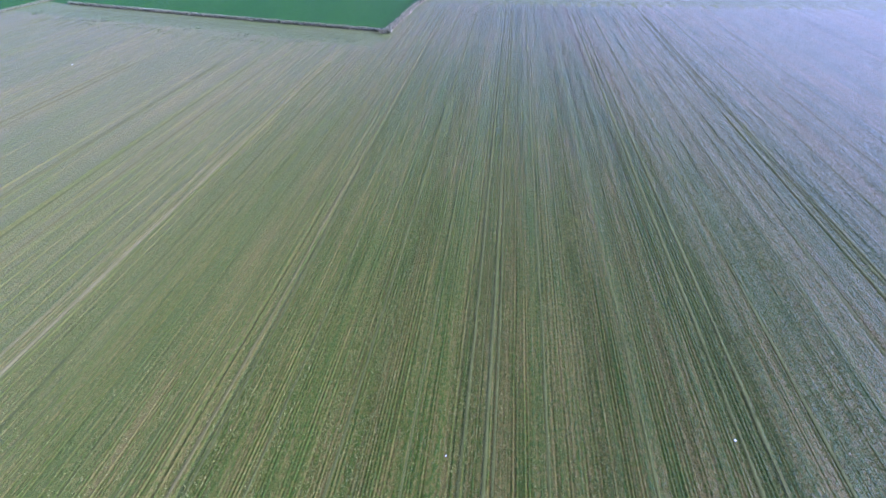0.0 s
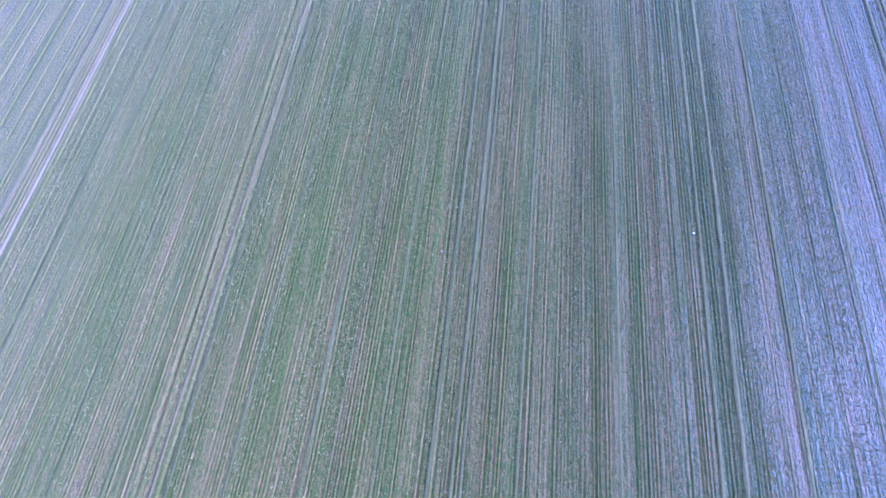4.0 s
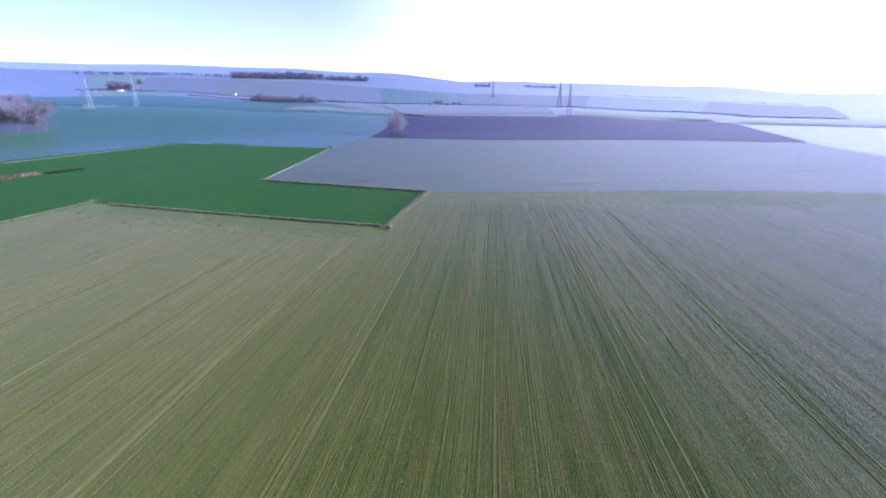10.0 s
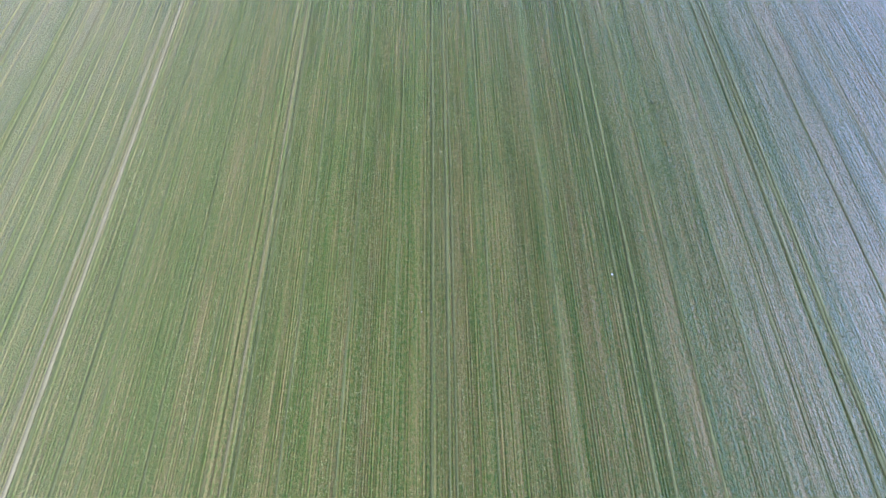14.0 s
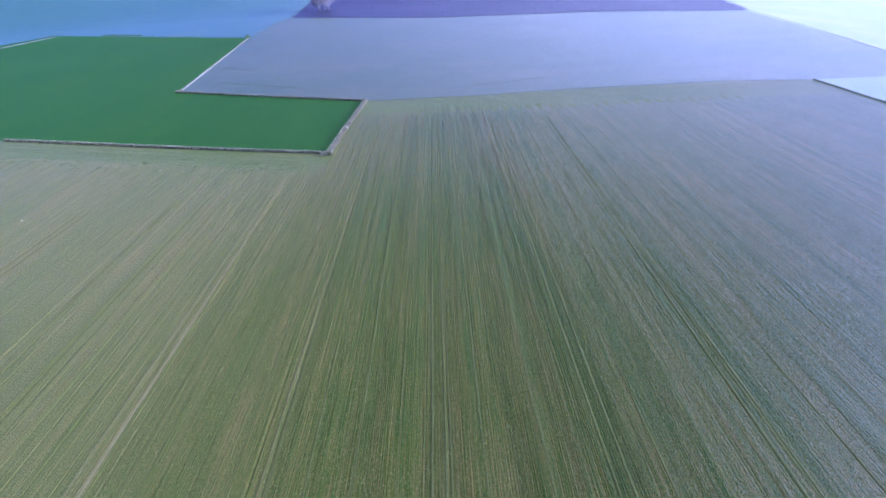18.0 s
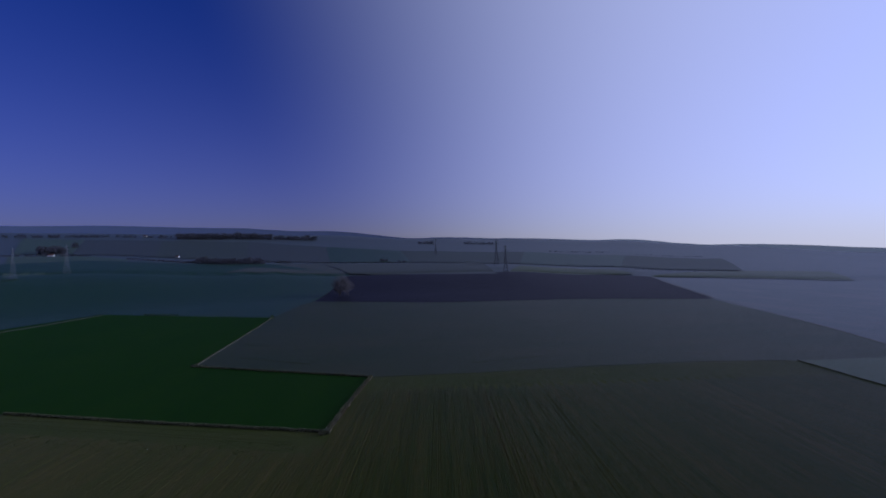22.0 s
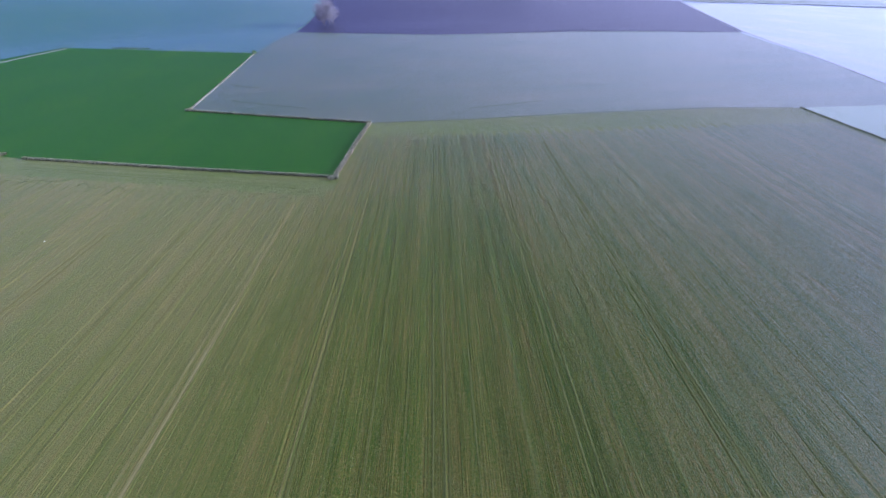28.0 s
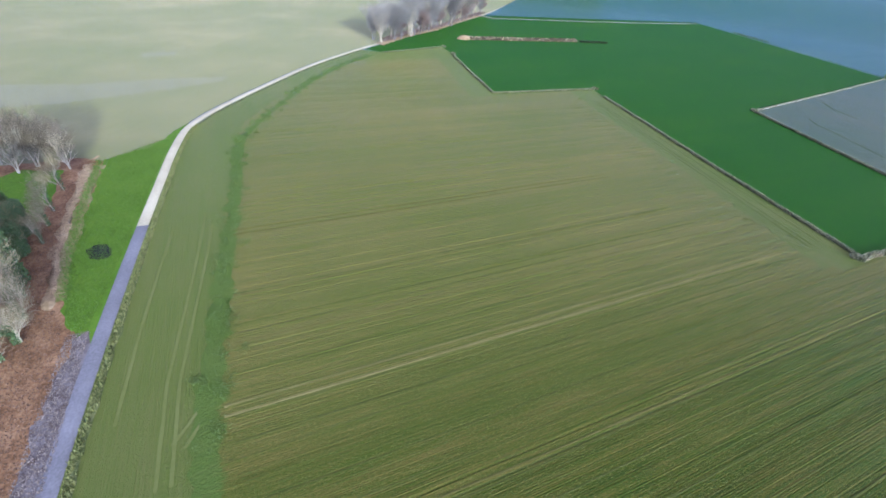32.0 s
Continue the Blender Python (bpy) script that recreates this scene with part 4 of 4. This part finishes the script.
        ob = new("ivy", mesh_of("ivy", iv, fv, M_IVY))
        ob.parent = root
    return root


def planted(tree, spots, rng):
    """The tree itself stands on the first spot, copies of it on the others."""
    for i, (x, y, s) in enumerate(spots):
        m = Matrix.Translation((x, y, lie(x, y))) @ Matrix.Rotation(rng.uniform(0, 6.28), 4, "Z")
        if i == 0:
            tree.scale = (s, s, s)
            tree.matrix_basis = m @ Matrix.Diagonal((s, s, s, 1))
        else:
            c = copy_thing(tree, m)
            c.scale = (s, s, s)


rng = random.Random(8)
tall = bare_tree(26, 0.36, 21, 11000, M_TWIG, skin=M_BARKPALE, stems=3, apart=2.2, label="tall bare pale-trunked tree in roadside row", group="roadside tree row")
tall2 = bare_tree(25, 0.42, 22, 11000, M_TWIGPALE, stems=3, apart=2.2, label="tall bare grey tree in roadside row", group="roadside tree row")
rusty = bare_tree(19, 0.7, 23, 12000, M_TWIGRED, label="bare tree with rusty twigs in roadside row", group="roadside tree row")
row = []
for i in range(30):
    s = i / 29
    row.append((-306 - 142 * s + 10 * math.sin(s * 3.1) - rng.uniform(1, 12), 88 + 154 * s + rng.uniform(-4, 4), rng.uniform(0.8, 1.08)))
row += [(-312 - 7 * k, 92 + 8 * k + 5 * (k % 2), 0.85 + 0.05 * (k % 4)) for k in range(9)]
planted(tall, row[0::3], rng)
planted(tall2, row[1::3], rng)
planted(rusty, row[2::3], rng)
strip("bare_edge", [(-304, 88), (-334, 118), (-357, 149), (-400, 192), (-440, 236)], 7.5, M_BANK, 0.1, "pale bare earth under tree row", "earth", ragged=0.6, crown=0.4)
near = bare_tree(17, 0.75, 31, 3200, M_TWIGOLIVE, skin=M_BARKPALE, ivy=700, stems=2, label="bare pale-branched tree on leaf litter", group="lane side trees")
near2 = bare_tree(20, 0.6, 32, 4200, M_TWIGOLIVE, skin=M_BARKPALE, ivy=300, label="bare leaning tree beside leaf litter", group="lane side trees")
planted(near, [(-86, -48, 0.9), (-72.5, -41.5, 0.55), (-79, -42.6, 0.6), (-85.5, -44.2, 0.5), (-69, -43, 0.6), (-75.5, -44.5, 0.65), (-112, -46.4, 0.42), (-90, -54, 0.9), (-76, -48, 0.7), (-82, -52, 0.75)], rng)
planted(near2, [(-119, -47, 0.5), (-130, -47.3, 0.5), (-80, -57, 0.9), (-104, -45.5, 0.4)], rng)
dusky = bare_tree(18, 0.6, 35, 7000, M_TWIGDARK, skin=M_BARKPALE, stems=2, apart=1.0, label="pale-trunked tree with dusky crown by field corner", group="lane side trees")
planted(dusky, [(-143.5, -48.5, 0.7), (-147, -57, 0.85), (-144, -60.5, 0.8), (-153, -60, 0.8), (-149, -51, 0.7), (-151, -66, 0.85), (-148, -54, 0.75)], rng)
# added trees, largely out of view, with thick ivy to shade the lawn
clad = bare_tree(15, 0.7, 33, 9000, M_TWIGOLIVE, skin=M_BARKPALE, ivy=26000, stems=3, ivy_top=0.95, ivy_wide=5.5, label="ivy-clad tree added to shade the lawn", group="lane side trees")
planted(clad, [(-89, -49.5, 1.05), (-93, -53, 1.2), (-97, -57, 1.25), (-101, -60, 1.3), (-88, -55, 1.2), (-101, -49.5, 0.5), (-102.5, -52.5, 0.6), (-104, -56, 0.6), (-106, -59.5, 0.65), (-105, -50.5, 0.4), (-109, -50.8, 0.42), (-113, -52, 0.45), (-110, -54.5, 0.5), (-116, -55.5, 0.5)], rng)
broad = bare_tree(30, 1.2, 41, 9000, M_TWIGLILAC, label="large bare tree at corner of ploughed field", group="field corner trees")
planted(broad, [(-145, 655, 1.12), (-153, 650, 0.9), (-138, 650, 0.88), (-149, 646, 0.8), (-143, 661, 1.0), (-154, 658, 0.85)], random.Random(2))
wood = bare_tree(30, 0.95, 42, 18000, M_TWIGLILAC, label="tall bare reddish tree in small wood", group="small wood")
planted(wood, [(-584 - 4.5 * k - 4 * (k % 2), 506 - 5.0 * k + 9 * (k % 3), 1.42 + 0.07 * (k % 4)) for k in range(24)], rng)


# low dark hedges between far fields
def hedge(line, width, height, label, count, mat=None):
    root = tagged(new("hedge"), label, "hedge")
    rngh = random.Random(int(abs(line[0][0])))
    v, f = [], []
    for _ in range(count):
        k = rngh.randrange(len(line) - 1)
        s = rngh.random()
        x = line[k][0] + (line[k + 1][0] - line[k][0]) * s + rngh.uniform(-1, 1) * width / 2
        y = line[k][1] + (line[k + 1][1] - line[k][1]) * s + rngh.uniform(-1, 1) * width / 2
        c = Vector((x, y, lie(x, y) + rngh.uniform(0, height)))
        u = Vector((rngh.uniform(-1, 1), rngh.uniform(-1, 1), rngh.uniform(-0.3, 1))).normalized() * rngh.uniform(0.3, 0.8)
        w = u.orthogonal().normalized() * 0.3
        n = len(v)
        v += [c - w, c + w, c + u]
        f.append((n, n + 1, n + 2))
    ob = new("foliage", mesh_of("foliage", v, f, mat or M_IVY))
    ob.parent = root


hedge([(-313, 95), (-343, 126), (-366, 157), (-409, 200), (-449, 244)], 5.0, 2.5, "brown scrub under roadside tree row", 5200, M_TWIGRED)
hedge([(-578, 516), (-612, 478), (-660, 430), (-710, 390)], 26.0, 14.0, "tall bare scrub at edge of small wood", 9000, M_TWIGLILAC)
hedge([(-340, 492), (-292, 478)], 2.5, 1.6, "low dark hedge between green fields", 900)
hedge([(-290, 477), (-169, 431)], 0.8, 0.5, "sparse dark grass line between green fields", 500)
hedge([(-172, 437), (-166, 426)], 2.5, 1.8, "small dark bush at field corner", 400)
hedge([(-304, 258), (-298, 280)], 3.0, 1.3, "dark weeds beyond manure heap", 1500, leaf_material("dark_weeds", (0.006, 0.01, 0.003), (0.022, 0.034, 0.01), 0.8))
hedge([(-175, 590), (-190, 800)], 1.5, 1.2, "dark scrub line along ploughed field", 700)


# ---- distance: fields, woods, pylons, farms ----
def far_point(az, r, lift=0.0):
    x, y = EYE[0] + r * math.sin(radians(az)), EYE[1] + r * math.cos(radians(az))
    return Vector((x, y, lie(x, y) + lift))


def far_field(corners, mat, label, lift=1.2):
    """A distant field between four corners, each a bearing and a distance, draped over the land."""
    (a0, r0), (a1, r1), (a2, r2), (a3, r3) = corners
    na, nr = 26, 22
    verts, faces = [], []
    for k in range(nr + 1):
        v = k / nr
        for i in range(na + 1):
            u = i / na
            az = (a0 * (1 - u) + a1 * u) * (1 - v) + (a3 * (1 - u) + a2 * u) * v
            rr = (r0 * (1 - u) + r1 * u) * (1 - v) + (r3 * (1 - u) + r2 * u) * v
            rr *= 1 + 0.008 * noise.noise((az * 0.5, rr * 0.004, 2))
            verts.append(far_point(az, rr, lift))
    for k in range(nr):
        for i in range(na):
            n = k * (na + 1) + i
            faces.append((n, n + 1, n + na + 2, n + na + 1))
    tagged(new("far_field", mesh_of("far_field", verts, faces, mat, True)), label, "field", kind="structure")


M_FARBROWN = field_material("distant_bare_earth", (0.04, 0.042, 0.027), (0.032, 0.037, 0.023), (0.025, 0.032, 0.019), rows=0.2, patch=0.6, relief=0.3, shine=0.14, sheen=0.035)
M_FARPALE = field_material("distant_pale_stubble", (0.062, 0.062, 0.038), (0.048, 0.053, 0.031), (0.037, 0.045, 0.024), rows=0.2, patch=0.6, relief=0.3, shine=0.14, sheen=0.035)
M_FARGREY = field_material("distant_grey_crop", (0.038, 0.043, 0.019), (0.031, 0.039, 0.0165), (0.025, 0.034, 0.0135), rows=0.2, patch=0.6, relief=0.3, shine=0.14, sheen=0.035)
far_field([(-45.6, 948), (-40.9, 1024), (-39.4, 1400), (-45.2, 1430)], M_FARLIGHT, "light green field below distant hedge", 1.0)
far_field([(-40.9, 1024), (-36.0, 1248), (-36.2, 1290), (-39.4, 1400)], M_FARLIGHT, "light green field below distant hedge", 1.0)
far_field([(-44.9, 1500), (-40.6, 1520), (-39.6, 2190), (-44.2, 2250)], M_FARLIGHT, "pale green field on distant slope", 1.6)
far_field([(-40.6, 1460), (-33.5, 1400), (-32.9, 2140), (-39.6, 2190)], M_FARBROWN, "bare brown field on distant slope", 1.5)
far_field([(-33.5, 1400), (-24.3, 1290), (-23.9, 2080), (-32.9, 2140)], M_FARGREY, "grey-green field on distant slope", 1.5)
far_field([(-26.6, 1020), (-12.3, 1012), (-15.9, 1232), (-20.6, 1188)], M_FARPALE, "pale stubble field before distant hedge", 1.2)
far_field([(-24.3, 1290), (-14.3, 1260), (-14.8, 1870), (-23.9, 2080)], M_FARBROWN, "bare field beyond distant hedge", 1.5)
far_field([(-14.3, 1260), (-3.8, 1258), (-5.1, 1780), (-14.8, 1870)], M_BLUEGREEN, "green field beyond distant hedge", 1.5)
far_field([(-12.0, 1016), (8.0, 920), (6.0, 1200), (-15.5, 1226)], M_FARPALE, "pale field behind ploughed soil", 1.2)
far_field([(-3.8, 1258), (11.0, 1156), (11.6, 1660), (-5.1, 1780)], M_FARGREY, "grey-green field on distant slope", 1.5)
far_field([(8.6, 920), (25.0, 1012), (23.0, 1068), (11.0, 1100)], M_LIGHT, "pale strip of field behind ploughed soil", 1.0)
far_field([(11.0, 1156), (23.5, 1150), (24.0, 1600), (11.6, 1660)], M_BLUEGREEN, "green field before distant trees", 1.4)
far_field([(23.5, 1150), (36.0, 1130), (34.0, 1640), (24.0, 1600)], M_FARGREY, "hazy grey field before distant trees", 1.4)
far_field([(26.6, 1000), (45.0, 960), (43.0, 1180), (31.0, 1080)], M_LIGHT, "hazy pale field", 1.0)

# twigs lightened towards lilac, so their colour carries part of the haze
M_FARLEAF = leaf_material("far_wood_hazed_twigs", (0.03, 0.03, 0.036), (0.085, 0.083, 0.094), 0.9)


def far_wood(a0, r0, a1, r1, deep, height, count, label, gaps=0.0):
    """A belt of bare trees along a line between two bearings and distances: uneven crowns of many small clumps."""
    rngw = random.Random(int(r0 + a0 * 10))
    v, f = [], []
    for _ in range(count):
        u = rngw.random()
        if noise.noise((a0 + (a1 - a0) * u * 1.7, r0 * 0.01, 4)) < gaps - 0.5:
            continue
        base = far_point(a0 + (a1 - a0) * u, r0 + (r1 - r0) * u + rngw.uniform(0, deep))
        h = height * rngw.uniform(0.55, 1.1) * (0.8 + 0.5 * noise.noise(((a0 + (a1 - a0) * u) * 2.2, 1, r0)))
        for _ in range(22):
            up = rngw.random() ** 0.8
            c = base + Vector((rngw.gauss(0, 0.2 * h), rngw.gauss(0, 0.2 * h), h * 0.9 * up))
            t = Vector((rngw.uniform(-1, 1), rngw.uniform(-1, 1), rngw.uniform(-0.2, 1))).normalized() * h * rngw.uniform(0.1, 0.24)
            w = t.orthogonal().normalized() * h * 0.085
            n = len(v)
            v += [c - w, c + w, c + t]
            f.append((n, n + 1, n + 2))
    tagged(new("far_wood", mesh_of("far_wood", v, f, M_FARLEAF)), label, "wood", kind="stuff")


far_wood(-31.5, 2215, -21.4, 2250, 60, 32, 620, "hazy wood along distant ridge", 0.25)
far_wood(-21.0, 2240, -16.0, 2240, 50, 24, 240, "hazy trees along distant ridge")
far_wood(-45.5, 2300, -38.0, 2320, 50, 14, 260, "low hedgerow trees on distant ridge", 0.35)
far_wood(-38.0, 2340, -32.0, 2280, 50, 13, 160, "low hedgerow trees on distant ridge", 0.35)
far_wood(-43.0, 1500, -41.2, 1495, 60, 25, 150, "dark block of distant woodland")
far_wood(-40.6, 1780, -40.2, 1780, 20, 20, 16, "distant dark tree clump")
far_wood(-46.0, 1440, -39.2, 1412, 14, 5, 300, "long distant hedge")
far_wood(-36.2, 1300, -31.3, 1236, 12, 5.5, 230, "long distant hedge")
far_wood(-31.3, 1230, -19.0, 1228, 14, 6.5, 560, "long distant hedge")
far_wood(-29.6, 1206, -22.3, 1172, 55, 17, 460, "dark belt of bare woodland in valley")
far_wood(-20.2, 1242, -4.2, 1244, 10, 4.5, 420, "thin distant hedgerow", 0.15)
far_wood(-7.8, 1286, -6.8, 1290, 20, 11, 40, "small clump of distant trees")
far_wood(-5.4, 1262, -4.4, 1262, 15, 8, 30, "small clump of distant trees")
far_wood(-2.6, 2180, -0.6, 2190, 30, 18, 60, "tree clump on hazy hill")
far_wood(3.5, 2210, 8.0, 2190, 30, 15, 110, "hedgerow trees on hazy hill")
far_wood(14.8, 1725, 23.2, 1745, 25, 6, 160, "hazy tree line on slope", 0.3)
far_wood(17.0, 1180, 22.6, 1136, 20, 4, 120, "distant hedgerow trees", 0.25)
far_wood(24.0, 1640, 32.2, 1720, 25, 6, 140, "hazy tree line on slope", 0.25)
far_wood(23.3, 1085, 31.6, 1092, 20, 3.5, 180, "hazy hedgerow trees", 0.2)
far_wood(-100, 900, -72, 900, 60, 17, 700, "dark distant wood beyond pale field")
hedge([tuple(far_point(-45.9, 905)[:2]), tuple(far_point(-44.6, 914)[:2])], 4.0, 3.0, "dark scrub beside pylon field", 500)

# darker tone of the pylon steel, painting these pylons as backlit silhouettes
M_STEEL = rough_material("steel_backlit_tone", ((0.06, 0.062, 0.066), (0.085, 0.087, 0.092), (0.12, 0.12, 0.125)), 2.0, 0.3, 0.6, 0.0, 0.3)


# lighter copy of the same steel, with the sunlight put into its colour
M_STEELSUNLIT = rough_material("steel_sunlit_tone", ((0.13, 0.13, 0.14), (0.17, 0.17, 0.18), (0.22, 0.22, 0.22)), 2.0, 0.3, 0.5, 0.0, 0.2)


def pylon(az, r, height, label, turn=0.0, steel=None):
    """A lattice pylon: four tapering legs with cross bracing, three crossarms and insulators."""
    steel = steel or M_STEEL
    a = radians(az)
    x, y = EYE[0] + r * math.sin(a), EYE[1] + r * math.cos(a)
    root = tagged(new("pylon"), label, "pylon", "power line pylons")
    root.matrix_basis = pose(x, y, lie(x, y), 0, 0, turn)

    def half(z):
        s = z / height
        return height * (0.055 * (1 - s / 0.62) + 0.018) if s < 0.62 else height * 0.018 * (1 - (s - 0.62) * 1.6)

    corners = ((1, 1), (-1, 1), (-1, -1), (1, -1))
    levels = [height * k for k in (0, 0.13, 0.25, 0.36, 0.46, 0.55, 0.62, 0.69, 0.76, 0.83, 0.9, 0.96)]
    thick = height * (0.006 if steel == M_STEEL else 0.0019)
    for sx, sy in corners:
        v, f = [], []
        for z0, z1 in zip(levels, levels[1:]):
            tube(v, f, Vector((sx * half(z0), sy * half(z0), z0)), Vector((sx * half(z1), sy * half(z1), z1)), thick, thick, 4)
        ob = new("leg", mesh_of("leg", v, f, steel))
        ob.parent = root
    v, f = [], []
    for z0, z1 in zip(levels, levels[1:]):
        for k in range(4):
            (ax, ay), (bx, by) = corners[k], corners[(k + 1) % 4]
            tube(v, f, Vector((ax * half(z0), ay * half(z0), z0)), Vector((bx * half(z1), by * half(z1), z1)), thick * 0.55, thick * 0.55, 3)
            tube(v, f, Vector((bx * half(z0), by * half(z0), z0)), Vector((ax * half(z1), ay * half(z1), z1)), thick * 0.55, thick * 0.55, 3)
    ob = new("bracing", mesh_of("bracing", v, f, steel))
    ob.parent = root
    for z, w in ((0.64, 0.2), (0.78, 0.26), (0.92, 0.17)):
        v, f = [], []
        for s in (-1, 1):
            tip = Vector((s * w * height, 0, z * height + height * 0.01))
            for q in ((half(z * height), 0.0), (-half(z * height), 0.0), (0, 0.05 * height)):
                tube(v, f, Vector((s * half(z * height), q[0], z * height + q[1])), tip, thick * 0.8, thick * 0.5, 3)
        arm = new("crossarm", mesh_of("crossarm", v, f, steel))
        arm.parent = root
        for s in (-1, 1):
            v, f = [], []
            p = Vector((s * w * height, 0, z * height))
            tube(v, f, p, p - Vector((0, 0, height * 0.06)), thick * 0.7, thick * 0.7, 5)
            ob = new("insulator", mesh_of("insulator", v, f, steel))
            ob.parent = arm
    v, f = [], []
    tube(v, f, Vector((0, 0, height * 0.94)), Vector((0, 0, height)), thick * 2, thick * 0.5, 4)
    ob = new("peak", mesh_of("peak", v, f, steel))
    ob.parent = root


pylon(9.1, 950, 63, "steel lattice pylon behind ploughed field", 60)
pylon(7.9, 1150, 71, "steel lattice pylon behind ploughed field", 60)
pylon(-0.3, 1533, 60, "far steel lattice pylon in haze", 50)
pylon(-41.06, 1004, 54, "steel lattice pylon in sunlit tone, far green field", -25, M_STEELSUNLIT)
pylon(-44.9, 926, 50, "steel lattice pylon in sunlit tone, far green field", -25, M_STEELSUNLIT)

M_PLASTER = rough_material("white_plaster", ((0.476, 0.4692, 0.4488), (0.5304, 0.5236, 0.51), (0.5576, 0.5576, 0.544)), 1.0, 0.1)
M_TILE = rough_material("brown_roof_tiles", ((0.0816, 0.0408, 0.034), (0.136, 0.068, 0.0544), (0.1768, 0.102, 0.0816)), 1.0, 0.2)
M_PANE = rough_material("dark_window_glass", ((0.0136, 0.0136, 0.017), (0.0204, 0.0204, 0.0238), (0.0272, 0.0272, 0.034)), 1.0, 0.2, 0.15, 0.0)


def farmhouse(az, r, w, d, h, turn, label):
    a = radians(az)
    x, y = EYE[0] + r * math.sin(a), EYE[1] + r * math.cos(a)
    root = tagged(new("farmhouse"), label, "house", "far farmhouses")
    root.matrix_basis = pose(x, y, lie(x, y) - 0.5, 0, 0, turn)
    v = [(-w / 2, -d / 2, 0), (w / 2, -d / 2, 0), (w / 2, d / 2, 0), (-w / 2, d / 2, 0)]
    v += [(p[0], p[1], h) for p in v] + [(-w / 2, 0, h + d * 0.42), (w / 2, 0, h + d * 0.42)]
    ob = new("wall", mesh_of("wall", v, [(0, 1, 5, 4), (1, 2, 6, 9, 5), (2, 3, 7, 6), (3, 0, 4, 8, 7)], M_PLASTER))
    ob.parent = root
    o = 0.4
    rv = []
    for k in (0.0, 0.3):
        rv += [(-w / 2 - o, -d / 2 - o, h - o * 0.8 + k), (w / 2 + o, -d / 2 - o, h - o * 0.8 + k), (w / 2 + o, 0, h + d * 0.42 + k + 0.05), (-w / 2 - o, 0, h + d * 0.42 + k + 0.05), (w / 2 + o, d / 2 + o, h - o * 0.8 + k), (-w / 2 - o, d / 2 + o, h - o * 0.8 + k)]
    ob = new("roof", mesh_of("roof", rv, [(6, 7, 8, 9), (9, 8, 10, 11), (1, 0, 3, 2), (2, 3, 5, 4), (0, 1, 7, 6), (4, 5, 11, 10), (1, 2, 8, 7), (2, 4, 10, 8), (3, 0, 6, 9), (5, 3, 9, 11)], M_TILE))
    ob.parent = root
    for k in (-0.3, 0.0, 0.3):
        wv = [(k * w - 0.6, -d / 2 - 0.05, 1.0), (k * w + 0.6, -d / 2 - 0.05, 1.0), (k * w + 0.6, -d / 2 - 0.05, 2.4), (k * w - 0.6, -d / 2 - 0.05, 2.4)]
        wv += [(p[0], p[1] + 0.04, p[2]) for p in wv]
        ob = new("window", mesh_of("window", wv, [(0, 1, 2, 3), (4, 7, 6, 5), (0, 4, 5, 1), (2, 6, 7, 3), (0, 3, 7, 4), (1, 5, 6, 2)], M_PANE))
        ob.parent = root


farmhouse(-31.5, 1386, 10, 6, 4.5, -10, "small white farmhouse by distant wood")
farmhouse(-34.5, 2350, 18, 9, 6, 0, "white farmhouse on distant ridge")
farmhouse(-42.2, 1424, 12, 6, 4, 15, "pale farm building by hedgerow trees")


# ---- the hazy hills on the horizon: a plain backdrop that glows ----
M_HILLS, hn, hl, hb = material("glowing_haze_hills")
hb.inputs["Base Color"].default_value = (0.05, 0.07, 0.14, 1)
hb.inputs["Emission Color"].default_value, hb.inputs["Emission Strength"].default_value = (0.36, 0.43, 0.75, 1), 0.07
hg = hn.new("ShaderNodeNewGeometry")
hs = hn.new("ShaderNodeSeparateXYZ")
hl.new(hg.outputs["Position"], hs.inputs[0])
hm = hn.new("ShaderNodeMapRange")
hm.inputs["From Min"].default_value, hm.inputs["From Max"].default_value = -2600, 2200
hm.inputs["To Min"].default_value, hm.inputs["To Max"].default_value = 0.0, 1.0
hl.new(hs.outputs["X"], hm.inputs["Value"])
# haze painted as emission, paler on the side of the sun
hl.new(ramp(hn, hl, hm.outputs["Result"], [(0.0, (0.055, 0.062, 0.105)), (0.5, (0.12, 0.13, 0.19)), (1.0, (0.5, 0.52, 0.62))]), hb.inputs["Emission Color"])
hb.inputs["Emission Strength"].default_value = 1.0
CREST = [(-100, 3.2), (-60, 4.1), (-45, 4.3), (-37, 4.5), (-26, 4.3), (-16, 3.9), (-2, 2.7), (9, 2.25), (22, 1.5), (34, 0.4), (50, -0.6), (70, -0.8)]
hv, hf = [], []
for i in range(171):
    az = -100 + i
    a, e = radians(az), radians(between(CREST, az) + 0.12 * noise.noise((az * 0.13, 0, 0)) + 0.05 * noise.noise((az * 0.6, 4, 0)))
    for el in (-0.05, e):
        hv.append((EYE[0] + 4600 * math.sin(a), EYE[1] + 4600 * math.cos(a), EYE[2] + 4600 * math.tan(el)))
for i in range(170):
    hf.append((2 * i, 2 * i + 2, 2 * i + 3, 2 * i + 1))
tagged(new("backdrop", mesh_of("backdrop", hv, hf, M_HILLS, True)), "blue horizon hills with haze painted as glow", "hills", kind="structure")
